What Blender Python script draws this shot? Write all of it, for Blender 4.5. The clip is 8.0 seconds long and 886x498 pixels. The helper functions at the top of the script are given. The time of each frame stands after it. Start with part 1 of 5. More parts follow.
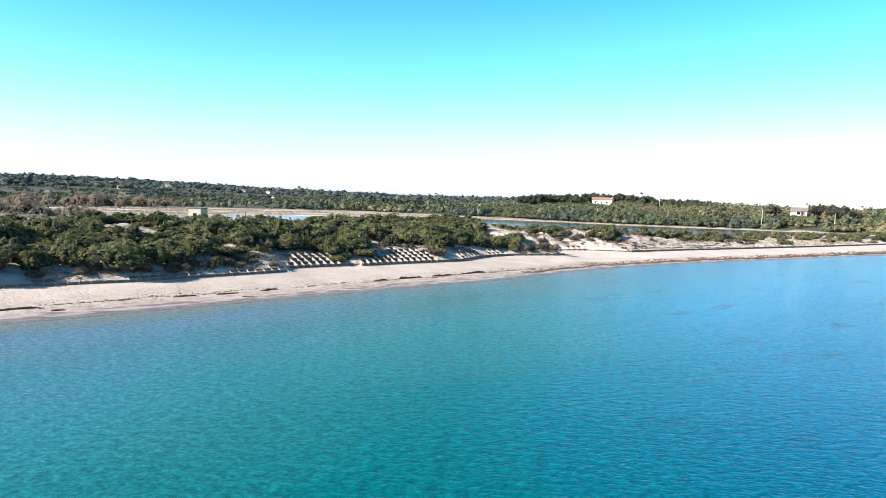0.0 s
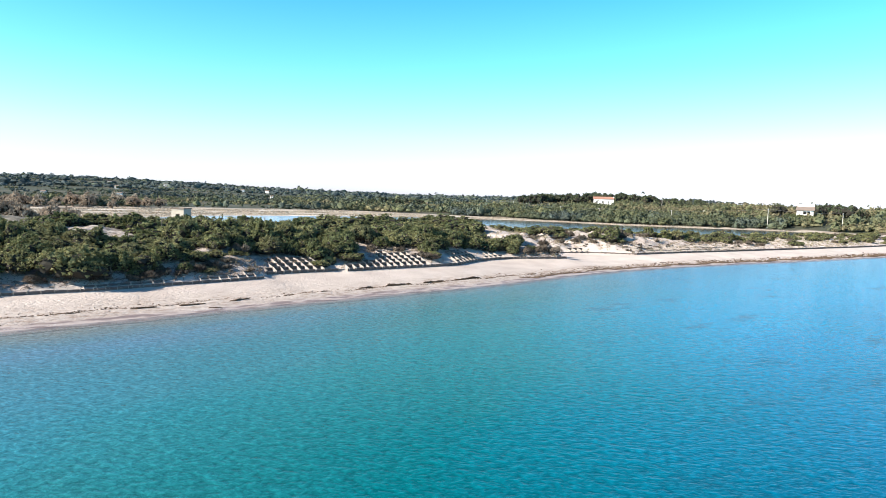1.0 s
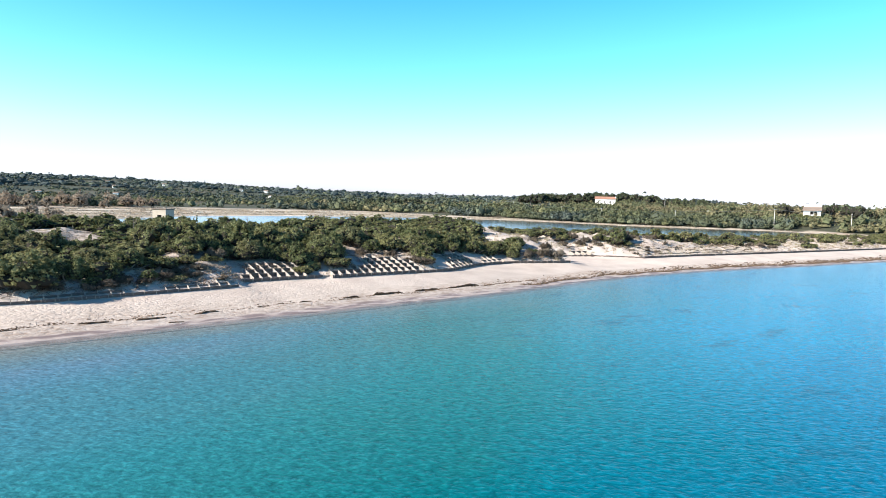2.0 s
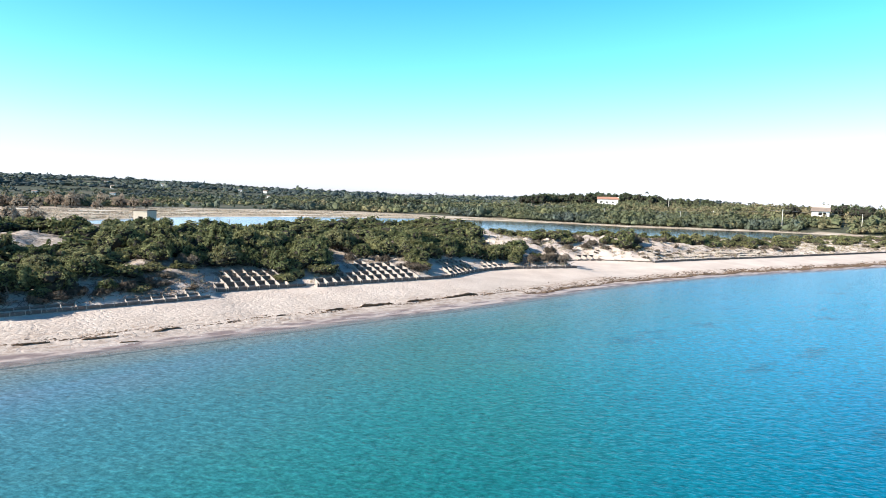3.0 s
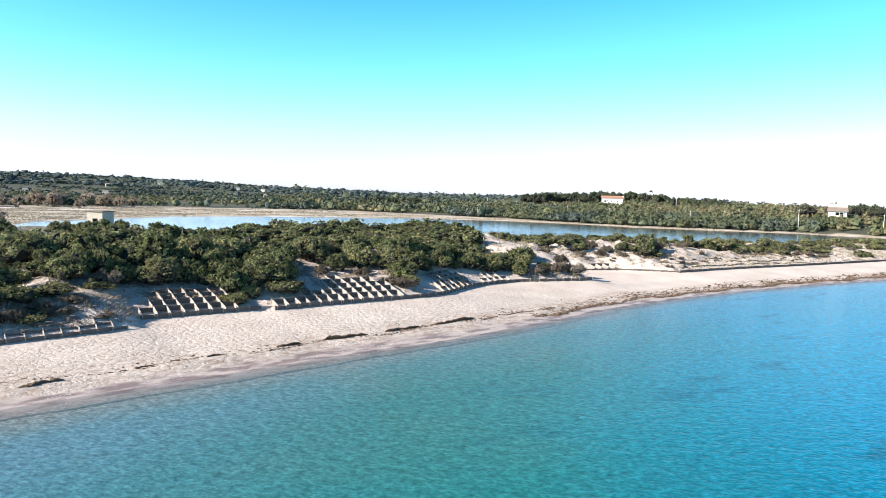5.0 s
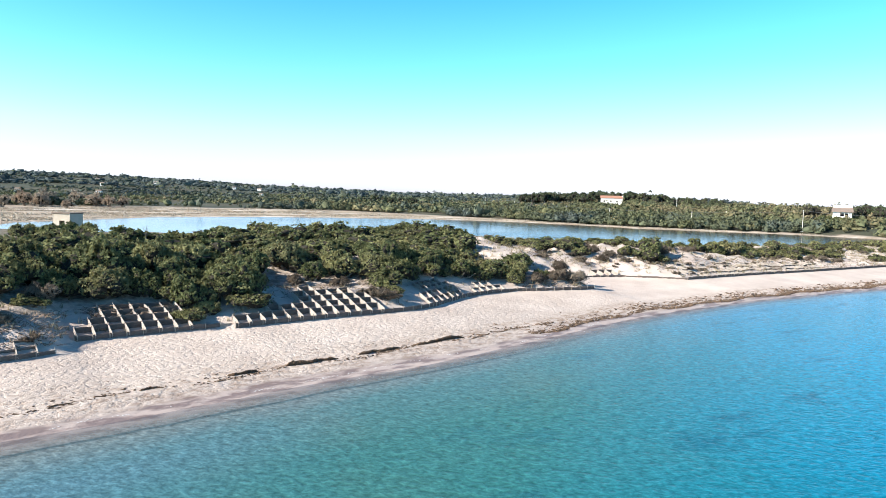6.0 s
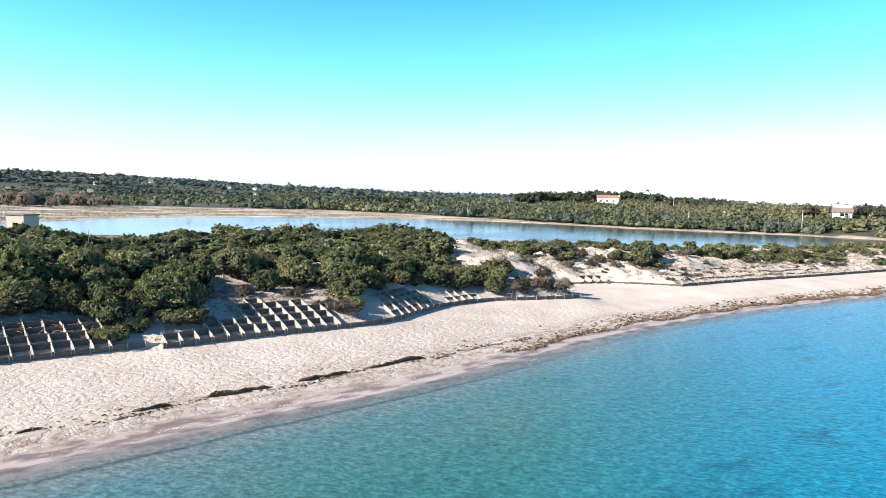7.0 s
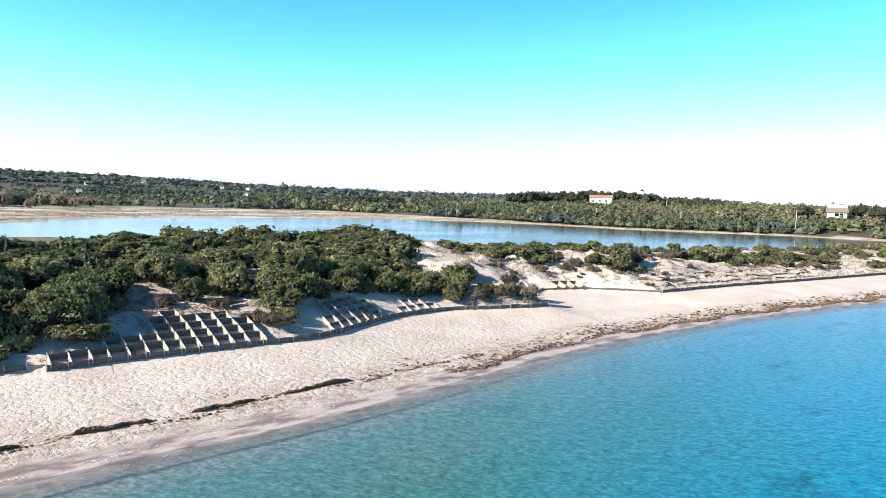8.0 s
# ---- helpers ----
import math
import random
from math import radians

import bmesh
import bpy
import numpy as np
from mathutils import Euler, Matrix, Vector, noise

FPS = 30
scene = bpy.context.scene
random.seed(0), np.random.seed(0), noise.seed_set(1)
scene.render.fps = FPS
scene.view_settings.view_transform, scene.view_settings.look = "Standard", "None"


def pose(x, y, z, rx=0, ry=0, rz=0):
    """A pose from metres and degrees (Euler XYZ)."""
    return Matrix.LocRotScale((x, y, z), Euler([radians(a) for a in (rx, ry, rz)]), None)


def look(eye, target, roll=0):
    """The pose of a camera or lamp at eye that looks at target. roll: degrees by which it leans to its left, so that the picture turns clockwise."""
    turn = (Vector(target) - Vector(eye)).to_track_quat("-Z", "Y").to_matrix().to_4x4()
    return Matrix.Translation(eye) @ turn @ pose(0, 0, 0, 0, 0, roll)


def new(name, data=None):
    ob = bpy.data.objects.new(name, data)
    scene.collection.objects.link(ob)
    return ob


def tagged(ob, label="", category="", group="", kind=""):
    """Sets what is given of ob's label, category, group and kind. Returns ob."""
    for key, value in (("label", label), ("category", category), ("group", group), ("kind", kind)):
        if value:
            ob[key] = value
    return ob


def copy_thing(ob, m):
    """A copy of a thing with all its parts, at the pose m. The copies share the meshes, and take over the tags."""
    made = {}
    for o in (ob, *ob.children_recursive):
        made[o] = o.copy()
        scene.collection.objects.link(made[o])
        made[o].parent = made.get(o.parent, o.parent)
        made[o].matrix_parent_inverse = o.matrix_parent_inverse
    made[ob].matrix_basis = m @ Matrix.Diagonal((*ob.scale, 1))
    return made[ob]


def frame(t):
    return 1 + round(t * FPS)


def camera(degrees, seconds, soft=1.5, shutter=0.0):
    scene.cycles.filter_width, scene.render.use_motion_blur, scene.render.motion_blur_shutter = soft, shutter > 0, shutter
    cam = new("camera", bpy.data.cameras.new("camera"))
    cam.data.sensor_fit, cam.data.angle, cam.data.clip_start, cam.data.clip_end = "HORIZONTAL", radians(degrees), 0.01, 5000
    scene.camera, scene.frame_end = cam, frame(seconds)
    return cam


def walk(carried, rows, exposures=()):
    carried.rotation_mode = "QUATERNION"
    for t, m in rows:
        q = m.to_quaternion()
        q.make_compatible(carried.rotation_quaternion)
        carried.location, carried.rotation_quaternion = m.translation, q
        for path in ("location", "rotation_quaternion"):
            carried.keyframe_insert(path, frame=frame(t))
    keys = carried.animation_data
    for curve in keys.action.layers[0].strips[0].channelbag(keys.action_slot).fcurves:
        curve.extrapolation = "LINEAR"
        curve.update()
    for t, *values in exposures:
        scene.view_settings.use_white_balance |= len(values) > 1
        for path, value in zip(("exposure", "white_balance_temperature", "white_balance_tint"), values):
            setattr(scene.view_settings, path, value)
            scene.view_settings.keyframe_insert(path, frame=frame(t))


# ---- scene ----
cam = camera(65, 8.0, 0.62)
PATH = [
    (0, (2.685, -1.642, 12.102), (8.9622, 6.1070, 11.3581), 1.621),
    (0.5, (5.711, 0.955, 12.153), (11.9844, 8.7063, 11.4037), 1.581),
    (1, (8.681, 3.821, 12.194), (14.9486, 11.5761, 11.4423), 1.560),
    (1.5, (11.664, 6.773, 12.226), (17.9306, 14.5294, 11.4697), 1.565),
    (3, (20.231, 15.880, 12.305), (26.4876, 23.6449, 11.5532), 1.566),
    (3.5, (23.202, 19.150, 12.341), (29.4570, 26.9157, 11.5865), 1.547),
    (4, (26.019, 22.257, 12.376), (32.2753, 30.0212, 11.6178), 1.635),
    (5.5, (34.365, 31.000, 12.679), (40.6116, 38.7692, 11.8992), 1.622),
    (6, (37.427, 33.611, 12.830), (43.6930, 41.3649, 12.0485), 1.671),
    (6.5, (40.766, 35.689, 12.983), (47.0433, 43.4339, 12.1968), 1.700),
    (7, (44.295, 37.320, 13.091), (50.5804, 45.0572, 12.2989), 1.677),
    (7.5, (48.054, 38.665, 13.130), (54.3591, 46.3863, 12.3367), 1.675),
    (8, (51.997, 39.795, 13.133), (58.3172, 47.5049, 12.3431), 1.666),
]
walk(cam, [(t, look(eye, target, roll)) for t, eye, target, roll in PATH])

# ---- sky, sun and exposure ----
SUN_TURN, SUN_HEIGHT = -74.0, 27.5
world = bpy.data.worlds.new("sky")
scene.world = world
world.use_nodes = True
wn, wl = world.node_tree.nodes, world.node_tree.links
sky = wn.new("ShaderNodeTexSky")
sky.sky_type, sky.sun_disc = "NISHITA", False
sky.sun_elevation, sky.sun_rotation = radians(SUN_HEIGHT), radians(SUN_TURN)
sky.altitude, sky.air_density, sky.dust_density, sky.ozone_density = 0.0, 1.0, 0.6, 2.0
coord = wn.new("ShaderNodeTexCoord")
apart = wn.new("ShaderNodeSeparateXYZ")
wl.new(coord.outputs["Generated"], apart.inputs[0])
tint = wn.new("ShaderNodeValToRGB")
for k, (at, c) in enumerate(((0.0, (1.16, 1.24, 1.92)), (0.08, (1.02, 1.32, 1.80)), (0.18, (0.58, 1.37, 1.62)), (0.29, (0.29, 1.12, 1.42)), (0.50, (0.14, 0.44, 0.66)), (1.0, (0.15, 0.20, 0.34)))):
    if k > 1:
        tint.color_ramp.elements.new(at)
    tint.color_ramp.elements[k].position = at
    tint.color_ramp.elements[k].color = (*c, 1)
wl.new(apart.outputs["Z"], tint.inputs["Fac"])
graded = wn.new("ShaderNodeMix")
graded.data_type, graded.blend_type = "RGBA", "MULTIPLY"
graded.inputs[0].default_value = 1.0
wl.new(sky.outputs[0], graded.inputs[6])
wl.new(tint.outputs[0], graded.inputs[7])
wl.new(graded.outputs[2], wn["Background"].inputs["Color"])
wn["Background"].inputs["Strength"].default_value = 0.083
sun = new("sun", bpy.data.lights.new("sun", "SUN"))
sun.data.energy, sun.data.angle, sun.data.color = 4.6, radians(0.53), (1.0, 0.91, 0.80)
to_sun = Vector((math.sin(radians(SUN_TURN)) * math.cos(radians(SUN_HEIGHT)), math.cos(radians(SUN_TURN)) * math.cos(radians(SUN_HEIGHT)), math.sin(radians(SUN_HEIGHT))))
sun.matrix_world = look(to_sun * 50, (0, 0, 0))
scene.view_settings.exposure = 1.3

# ---- materials ----
class Shade:
    """A small helper round a node tree."""

    def __init__(self, name):
        self.mat = bpy.data.materials.new(name)
        self.mat.use_nodes = True
        self.n, self.l = self.mat.node_tree.nodes, self.mat.node_tree.links
        self.bsdf = self.n["Principled BSDF"]
        self.out = self.n["Material Output"]

    def add(self, kind, **sets):
        node = self.n.new("ShaderNode" + kind)
        for key, value in sets.items():
            node.inputs[key].default_value = value
        return node

    def link(self, a, b):
        self.l.new(a, b)

    def place(self):
        return self.add("NewGeometry").outputs["Position"]

    def noise(self, scale, detail=4.0, rough=0.6, vector=None, stretch=None):
        node = self.add("TexNoise", Scale=scale, Detail=detail, Roughness=rough)
        vector = vector or self.place()
        if stretch:
            m = self.add("Mapping")
            m.inputs["Scale"].default_value = stretch
            self.link(vector, m.inputs["Vector"])
            vector = m.outputs[0]
        self.link(vector, node.inputs["Vector"])
        return node.outputs["Fac"]

    def ramp(self, fac, stops):
        node = self.add("ValToRGB")
        e = node.color_ramp.elements
        while len(e) < len(stops):
            e.new(0.5)
        for k, (at, c) in enumerate(stops):
            e[k].position, e[k].color = at, (*c, 1) if len(c) == 3 else (c[0],) * 3 + (1,)
        self.link(fac, node.inputs["Fac"])
        return node.outputs["Color"]

    def mix(self, fac, a, b, blend="MIX"):
        node = self.n.new("ShaderNodeMix")
        node.data_type, node.blend_type = "RGBA", blend
        for value, socket in ((fac, node.inputs[0]), (a, node.inputs[6]), (b, node.inputs[7])):
            if isinstance(value, (int, float)):
                socket.default_value = value
            elif isinstance(value, tuple):
                socket.default_value = (*value, 1)
            else:
                self.link(value, socket)
        return node.outputs[2]

    def math(self, op, a, b=0.0, clamp=False):
        node = self.n.new("ShaderNodeMath")
        node.operation, node.use_clamp = op, clamp
        for value, socket in ((a, node.inputs[0]), (b, node.inputs[1])):
            if isinstance(value, (int, float)):
                socket.default_value = value
            else:
                self.link(value, socket)
        return node.outputs[0]

    def bump(self, height, strength, distance, onto=None):
        node = self.add("Bump", Strength=strength, Distance=distance)
        self.link(height, node.inputs["Height"])
        if onto is not None:
            self.link(onto, node.inputs["Normal"])
        return node.outputs[0]

    def attribute(self, name):
        node = self.n.new("ShaderNodeAttribute")
        node.attribute_name = name
        return node.outputs["Fac"]

    def done(self, color=None, rough=0.8, normal=None, metal=0.0, specular=0.3):
        b = self.bsdf
        if color is not None:
            if isinstance(color, tuple):
                b.inputs["Base Color"].default_value = (*color, 1)
            else:
                self.link(color, b.inputs["Base Color"])
        if isinstance(rough, (int, float)):
            b.inputs["Roughness"].default_value = rough
        else:
            self.link(rough, b.inputs["Roughness"])
        if normal is not None:
            self.link(normal, b.inputs["Normal"])
        b.inputs["Metallic"].default_value = metal
        b.inputs["Specular IOR Level"].default_value = specular
        return self.mat


def ground_material():
    s = Shade("sand_and_soil")
    p = s.place()
    grain = s.noise(6.0, 5, 0.65, p)
    broad = s.noise(0.22, 5, 0.6, p)
    pits = s.ramp(s.noise(2.1, 3, 0.6, p), [(0.34, (0.0,)), (0.54, (1.0,))])
    dry = s.mix(s.ramp(broad, [(0.32, (0.0,)), (0.68, (1.0,))]), (0.49, 0.413, 0.366), (0.625, 0.545, 0.488))
    dry = s.mix(s.math("MULTIPLY", grain, 0.28), dry, (0.40, 0.325, 0.265))
    dry = s.mix(s.ramp(s.noise(1.3, 6, 0.75, p), [(0.60, (0.0,)), (0.78, (0.55,))]), dry, (0.33, 0.26, 0.19))
    # the sand lies smoother along the less trodden east beach, its colour set lighter
    axes = s.add("SeparateXYZ")
    s.link(p, axes.inputs[0])
    trodden = s.ramp(s.math("MULTIPLY", axes.outputs["X"], 0.005), [(0.45, (1.0,)), (0.62, (0.25,))])
    dry = s.mix(s.math("SUBTRACT", 1.0, trodden), dry, s.mix(1.0, dry, (1.16, 1.15, 1.14), "MULTIPLY"))
    wet = s.attribute("wet")
    soaked = s.mix(s.ramp(s.noise(0.70, 4, 0.55, p, (0.55, 1.7, 1)), [(0.42, (0.0,)), (0.56, (1.0,))]), (0.225, 0.175, 0.168), (0.47, 0.39, 0.355))
    sand = s.mix(wet, dry, soaked)
    weed = s.math("MULTIPLY", s.attribute("weed"), s.ramp(s.noise(1.1, 6, 0.75, p, (1, 2.2, 1)), [(0.44, (0.0,)), (0.62, (1.0,))]))
    sand = s.mix(weed, sand, (0.20, 0.125, 0.075))
    litter = s.math("MULTIPLY", s.attribute("litter"), s.ramp(s.noise(0.9, 6, 0.7, p), [(0.42, (0.0,)), (0.60, (1.0,))]))
    sand = s.mix(litter, sand, (0.16, 0.125, 0.085))
    soil = s.mix(s.noise(0.08, 6, 0.65, p), (0.042, 0.048, 0.032), (0.10, 0.092, 0.056))
    fields = s.ramp(s.noise(0.011, 4, 0.55, p, (1, 1.8, 1)), [(0.40, (0.050, 0.062, 0.040)), (0.52, (0.062, 0.068, 0.046)), (0.60, (0.135, 0.118, 0.085)), (0.66, (0.060, 0.068, 0.046))])
    soil = s.mix(0.6, soil, fields)
    marsh = s.mix(s.ramp(s.noise(0.035, 6, 0.7, p, (1, 2.5, 1)), [(0.35, (0.0,)), (0.65, (1.0,))]), (0.31, 0.235, 0.165), (0.54, 0.47, 0.39))
    marsh = s.mix(s.ramp(s.noise(0.022, 5, 0.6, p, (1, 3.0, 1)), [(0.56, (0.0,)), (0.64, (0.8,))]), marsh, (0.74, 0.68, 0.61))
    color = s.mix(s.attribute("soil"), sand, soil)
    color = s.mix(s.attribute("marsh"), color, marsh)
    n = s.bump(s.math("MULTIPLY", s.math("MULTIPLY", pits, trodden), s.math("SUBTRACT", 1.0, wet)), 0.55, 0.08)
    n = s.bump(s.math("MULTIPLY", s.noise(0.75, 5, 0.6, p), s.attribute("litter")), 0.8, 0.55, n)
    n = s.bump(s.math("MULTIPLY", grain, s.math("SUBTRACT", 1.0, wet)), 0.6, 0.05, n)
    rough = s.math("SUBTRACT", 0.95, s.math("MULTIPLY", wet, 0.3))
    return s.done(color, rough, n, specular=0.25)


def sea_material():
    s = Shade("sea_water")
    p = s.place()
    off = s.attribute("offshore")
    turned = s.add("Mapping")
    turned.inputs["Rotation"].default_value = (0, 0, radians(50))
    s.link(p, turned.inputs["Vector"])
    t = turned.outputs[0]
    wave = s.noise(1.5, 3, 0.5, t, (0.95, 1.3, 1))
    chop = s.noise(3.6, 2, 0.55, t, (0.9, 1.25, 1))
    swell = s.noise(0.05, 3, 0.5, p, (1, 2.0, 1))
    axes = s.add("SeparateXYZ")
    s.link(p, axes.inputs[0])
    # the body deepens and turns blue towards the open bay in the south-east
    bay = s.math("SUBTRACT", s.math("MULTIPLY", axes.outputs["X"], 0.0077), s.math("MULTIPLY", axes.outputs["Y"], 0.0063))
    bay = s.math("ADD", bay, 0.5)
    bay = s.math("ADD", bay, s.math("MULTIPLY", s.math("SUBTRACT", s.noise(0.03, 3, 0.5, p), 0.5), 0.16))
    shelf = s.ramp(bay, [(0.22, (0.62,)), (0.54, (1.0,))])
    depth = s.math("MULTIPLY", s.math("MULTIPLY", off, shelf), 1 / 80.0)
    depth = s.math("ADD", depth, s.math("MULTIPLY", s.math("SUBTRACT", swell, 0.5), s.math("MULTIPLY", s.math("MULTIPLY", off, 1 / 40.0, True), 0.16)))
    green = s.ramp(depth, [(0.0, (0.27, 0.26, 0.255)), (0.025, (0.145, 0.182, 0.188)), (0.06, (0.078, 0.166, 0.174)), (0.15, (0.044, 0.148, 0.145)), (0.32, (0.020, 0.152, 0.156)), (0.56, (0.0006, 0.122, 0.140)), (1.0, (0.0003, 0.070, 0.088))])
    blue = s.ramp(depth, [(0.0, (0.25, 0.25, 0.26)), (0.025, (0.13, 0.215, 0.28)), (0.06, (0.062, 0.215, 0.335)), (0.15, (0.030, 0.190, 0.300)), (0.32, (0.006, 0.188, 0.318)), (0.46, (0.0005, 0.180, 0.320)), (0.56, (0.0002, 0.148, 0.275)), (1.0, (0.0002, 0.074, 0.142))])
    body = s.mix(s.ramp(s.math("ADD", bay, s.math("MULTIPLY", s.math("SUBTRACT", depth, 0.3), 0.25)), [(0.61, (0.0,)), (0.87, (1.0,))]), green, blue)
    # bank masks sky sheen at a grazing view, painted paler and bluer in the west
    bank = s.math("MULTIPLY", s.ramp(bay, [(0.30, (1.0,)), (0.54, (0.0,))]), s.ramp(depth, [(0.03, (0.0,)), (0.08, (1.0,)), (0.26, (0.85,)), (0.48, (0.0,))]))
    body = s.mix(bank, body, s.mix(1.0, body, (1.25, 1.12, 1.52), "MULTIPLY"))
    # sandy and weedy patches of the bed
    body = s.mix(s.ramp(s.noise(0.10, 5, 0.6, p), [(0.50, (0.0,)), (0.70, (0.40,))]), body, s.mix(1.0, body, (1.5, 0.98, 0.86), "MULTIPLY"))
    weed = s.ramp(s.noise(0.09, 5, 0.62, p, (1, 2.6, 1)), [(0.58, (0.0,)), (0.68, (0.6,))])
    weed = s.math("MULTIPLY", weed, s.ramp(depth, [(0.03, (0.0,)), (0.08, (1.0,))]))
    weed = s.math("MULTIPLY", weed, s.ramp(bay, [(0.56, (0.15,)), (0.72, (1.0,))]))
    body = s.mix(weed, body, (0.008, 0.075, 0.12))
    # a thin dark step in the bed just off the sand
    edge = s.math("MULTIPLY", s.math("ADD", off, s.math("MULTIPLY", s.noise(0.22, 2, 0.5, p), 0.9)), 0.1)
    step = s.math("MULTIPLY", s.ramp(edge, [(0.235, (0.0,)), (0.250, (0.75,)), (0.264, (0.75,)), (0.290, (0.0,))]), s.ramp(s.math("MULTIPLY", axes.outputs["X"], 0.01), [(0.74, (1.0,)), (0.90, (0.25,))]))
    body = s.mix(step, body, (0.045, 0.085, 0.10))
    # light and dark sides of the ripples painted into the water colour
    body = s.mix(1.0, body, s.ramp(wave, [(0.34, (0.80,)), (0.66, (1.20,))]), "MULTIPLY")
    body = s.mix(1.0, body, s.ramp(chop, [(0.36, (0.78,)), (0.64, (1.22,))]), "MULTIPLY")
    n = s.bump(wave, 0.5, 0.12)
    n = s.bump(chop, 0.60, 0.060, n)
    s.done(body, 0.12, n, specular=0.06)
    s.bsdf.inputs["IOR"].default_value = 1.33
    clear = s.add("BsdfTransparent")
    clear.inputs["Color"].default_value = (0.80, 0.83, 0.86, 1)
    share = s.n.new("ShaderNodeMixShader")
    s.link(s.ramp(s.math("MULTIPLY", off, 0.1), [(0.0, (0.05,)), (0.05, (0.22,)), (0.13, (0.62,)), (0.26, (1.0,))]), share.inputs[0])
    s.link(clear.outputs[0], share.inputs[1])
    s.link(s.bsdf.outputs[0], share.inputs[2])
    s.link(share.outputs[0], s.out.inputs["Surface"])
    return s.mat


def lagoon_material():
    s = Shade("lagoon_water")
    p = s.place()
    turned = s.add("Mapping")
    turned.inputs["Rotation"].default_value = (0, 0, radians(45))
    s.link(p, turned.inputs["Vector"])
    ripple = s.noise(1.3, 3, 0.6, turned.outputs[0], (0.35, 1.4, 1))
    patch = s.ramp(s.noise(0.02, 4, 0.6, p, (1, 2.6, 1)), [(0.40, (0.0,)), (0.62, (1.0,))])
    east = s.add("SeparateXYZ")
    s.link(p, east.inputs[0])
    calm = s.ramp(s.math("MULTIPLY", east.outputs["X"], 1 / 400.0), [(0.36, (0.0,)), (0.62, (1.0,))])
    open_water = s.ramp(s.math("MULTIPLY", east.outputs["X"], 1 / 400.0), [(0.28, (0.15,)), (0.50, (1.0,))])
    # reflections painted into the colour: blue sky patches, pale horizon west, olive ridge east
    color = s.mix(patch, (0.055, 0.080, 0.085), (0.040, 0.100, 0.19))
    color = s.mix(open_water, (0.20, 0.235, 0.25), color)
    color = s.mix(calm, color, (0.050, 0.046, 0.030))
    n = s.bump(s.math("MULTIPLY", s.math("MULTIPLY", ripple, open_water), s.math("MULTIPLY", s.math("ADD", 0.25, patch), s.math("SUBTRACT", 1.0, s.math("MULTIPLY", calm, 0.9)))), 0.55, 0.16)
    s.done(color, 0.12, n, specular=0.5)
    s.bsdf.inputs["IOR"].default_value = 1.33
    return s.mat


def leaf_material(name, dark, light, tip, through_light=0.14, bright=1.0):
    s = Shade(name)
    leaf = s.add("NewGeometry").outputs["Random Per Island"]
    tree = s.add("ObjectInfo").outputs["Random"]
    dark, light, tip = (tuple(v * bright for v in colour) for colour in (dark, light, tip))
    c = s.mix(leaf, dark, light)
    c = s.mix(s.ramp(leaf, [(0.86, (0.0,)), (0.97, (0.8,))]), c, tip)
    c = s.mix(s.math("MULTIPLY", tree, 0.6), c, s.mix(s.ramp(tree, [(0.0, (0.0,)), (1.0, (1.0,))]), dark, tip))
    c = s.mix(s.ramp(tree, [(0.70, (0.0,)), (0.80, (0.55,)), (0.88, (0.0,))]), c, tuple(0.6 * v + 0.4 * w for v, w in zip((0.19, 0.155, 0.105), light)))
    c = s.mix(s.ramp(tree, [(0.16, (0.45,)), (0.30, (0.0,))]), c, tuple(v * 1.3 for v in dark))
    c = s.mix(1.0, c, s.ramp(s.noise(0.8, 4, 0.65), [(0.30, (0.42,)), (0.70, (1.45,))]), "MULTIPLY")
    s.done(c, 0.75, None, specular=0.15)
    t = s.add("BsdfTranslucent")
    s.link(c, t.inputs["Color"])
    m = s.n.new("ShaderNodeMixShader")
    m.inputs[0].default_value = through_light
    s.link(s.bsdf.outputs[0], m.inputs[1])
    s.link(t.outputs[0], m.inputs[2])
    s.link(m.outputs[0], s.out.inputs["Surface"])
    return s.mat


def plain_material(name, a, b, scale, rough=0.85, relief=0.02, stretch=None):
    s = Shade(name)
    f = s.noise(scale, 5, 0.65, None, stretch)
    big = s.noise(scale * 0.13, 4, 0.6)
    c = s.mix(f, a, b)
    c = s.mix(s.ramp(big, [(0.45, (0.0,)), (0.75, (0.45,))]), c, tuple(v * 0.6 for v in a))
    if relief:
        return s.done(c, rough, s.bump(f, 0.6, relief))
    return s.done(c, rough)


GROUND = ground_material()
SEA = sea_material()
LAGOON_WATER = lagoon_material()
JUNIPER = leaf_material("juniper_leaves", (0.046, 0.056, 0.026), (0.132, 0.142, 0.060), (0.20, 0.190, 0.092), 0.34, 1.7)
MASTIC = leaf_material("mastic_leaves", (0.062, 0.070, 0.032), (0.160, 0.160, 0.068), (0.23, 0.215, 0.105), 0.34, 1.55)
# inner twigs, with the shade inside a crown darkened into their colour
SHADED_CORE = plain_material("shaded_inner_twigs", (0.018, 0.017, 0.013), (0.044, 0.039, 0.029), 6, 0.95, 0.0)
GREY_SHRUB = leaf_material("dry_shrub_twigs", (0.085, 0.066, 0.05), (0.18, 0.145, 0.11), (0.27, 0.23, 0.185), 0.1)


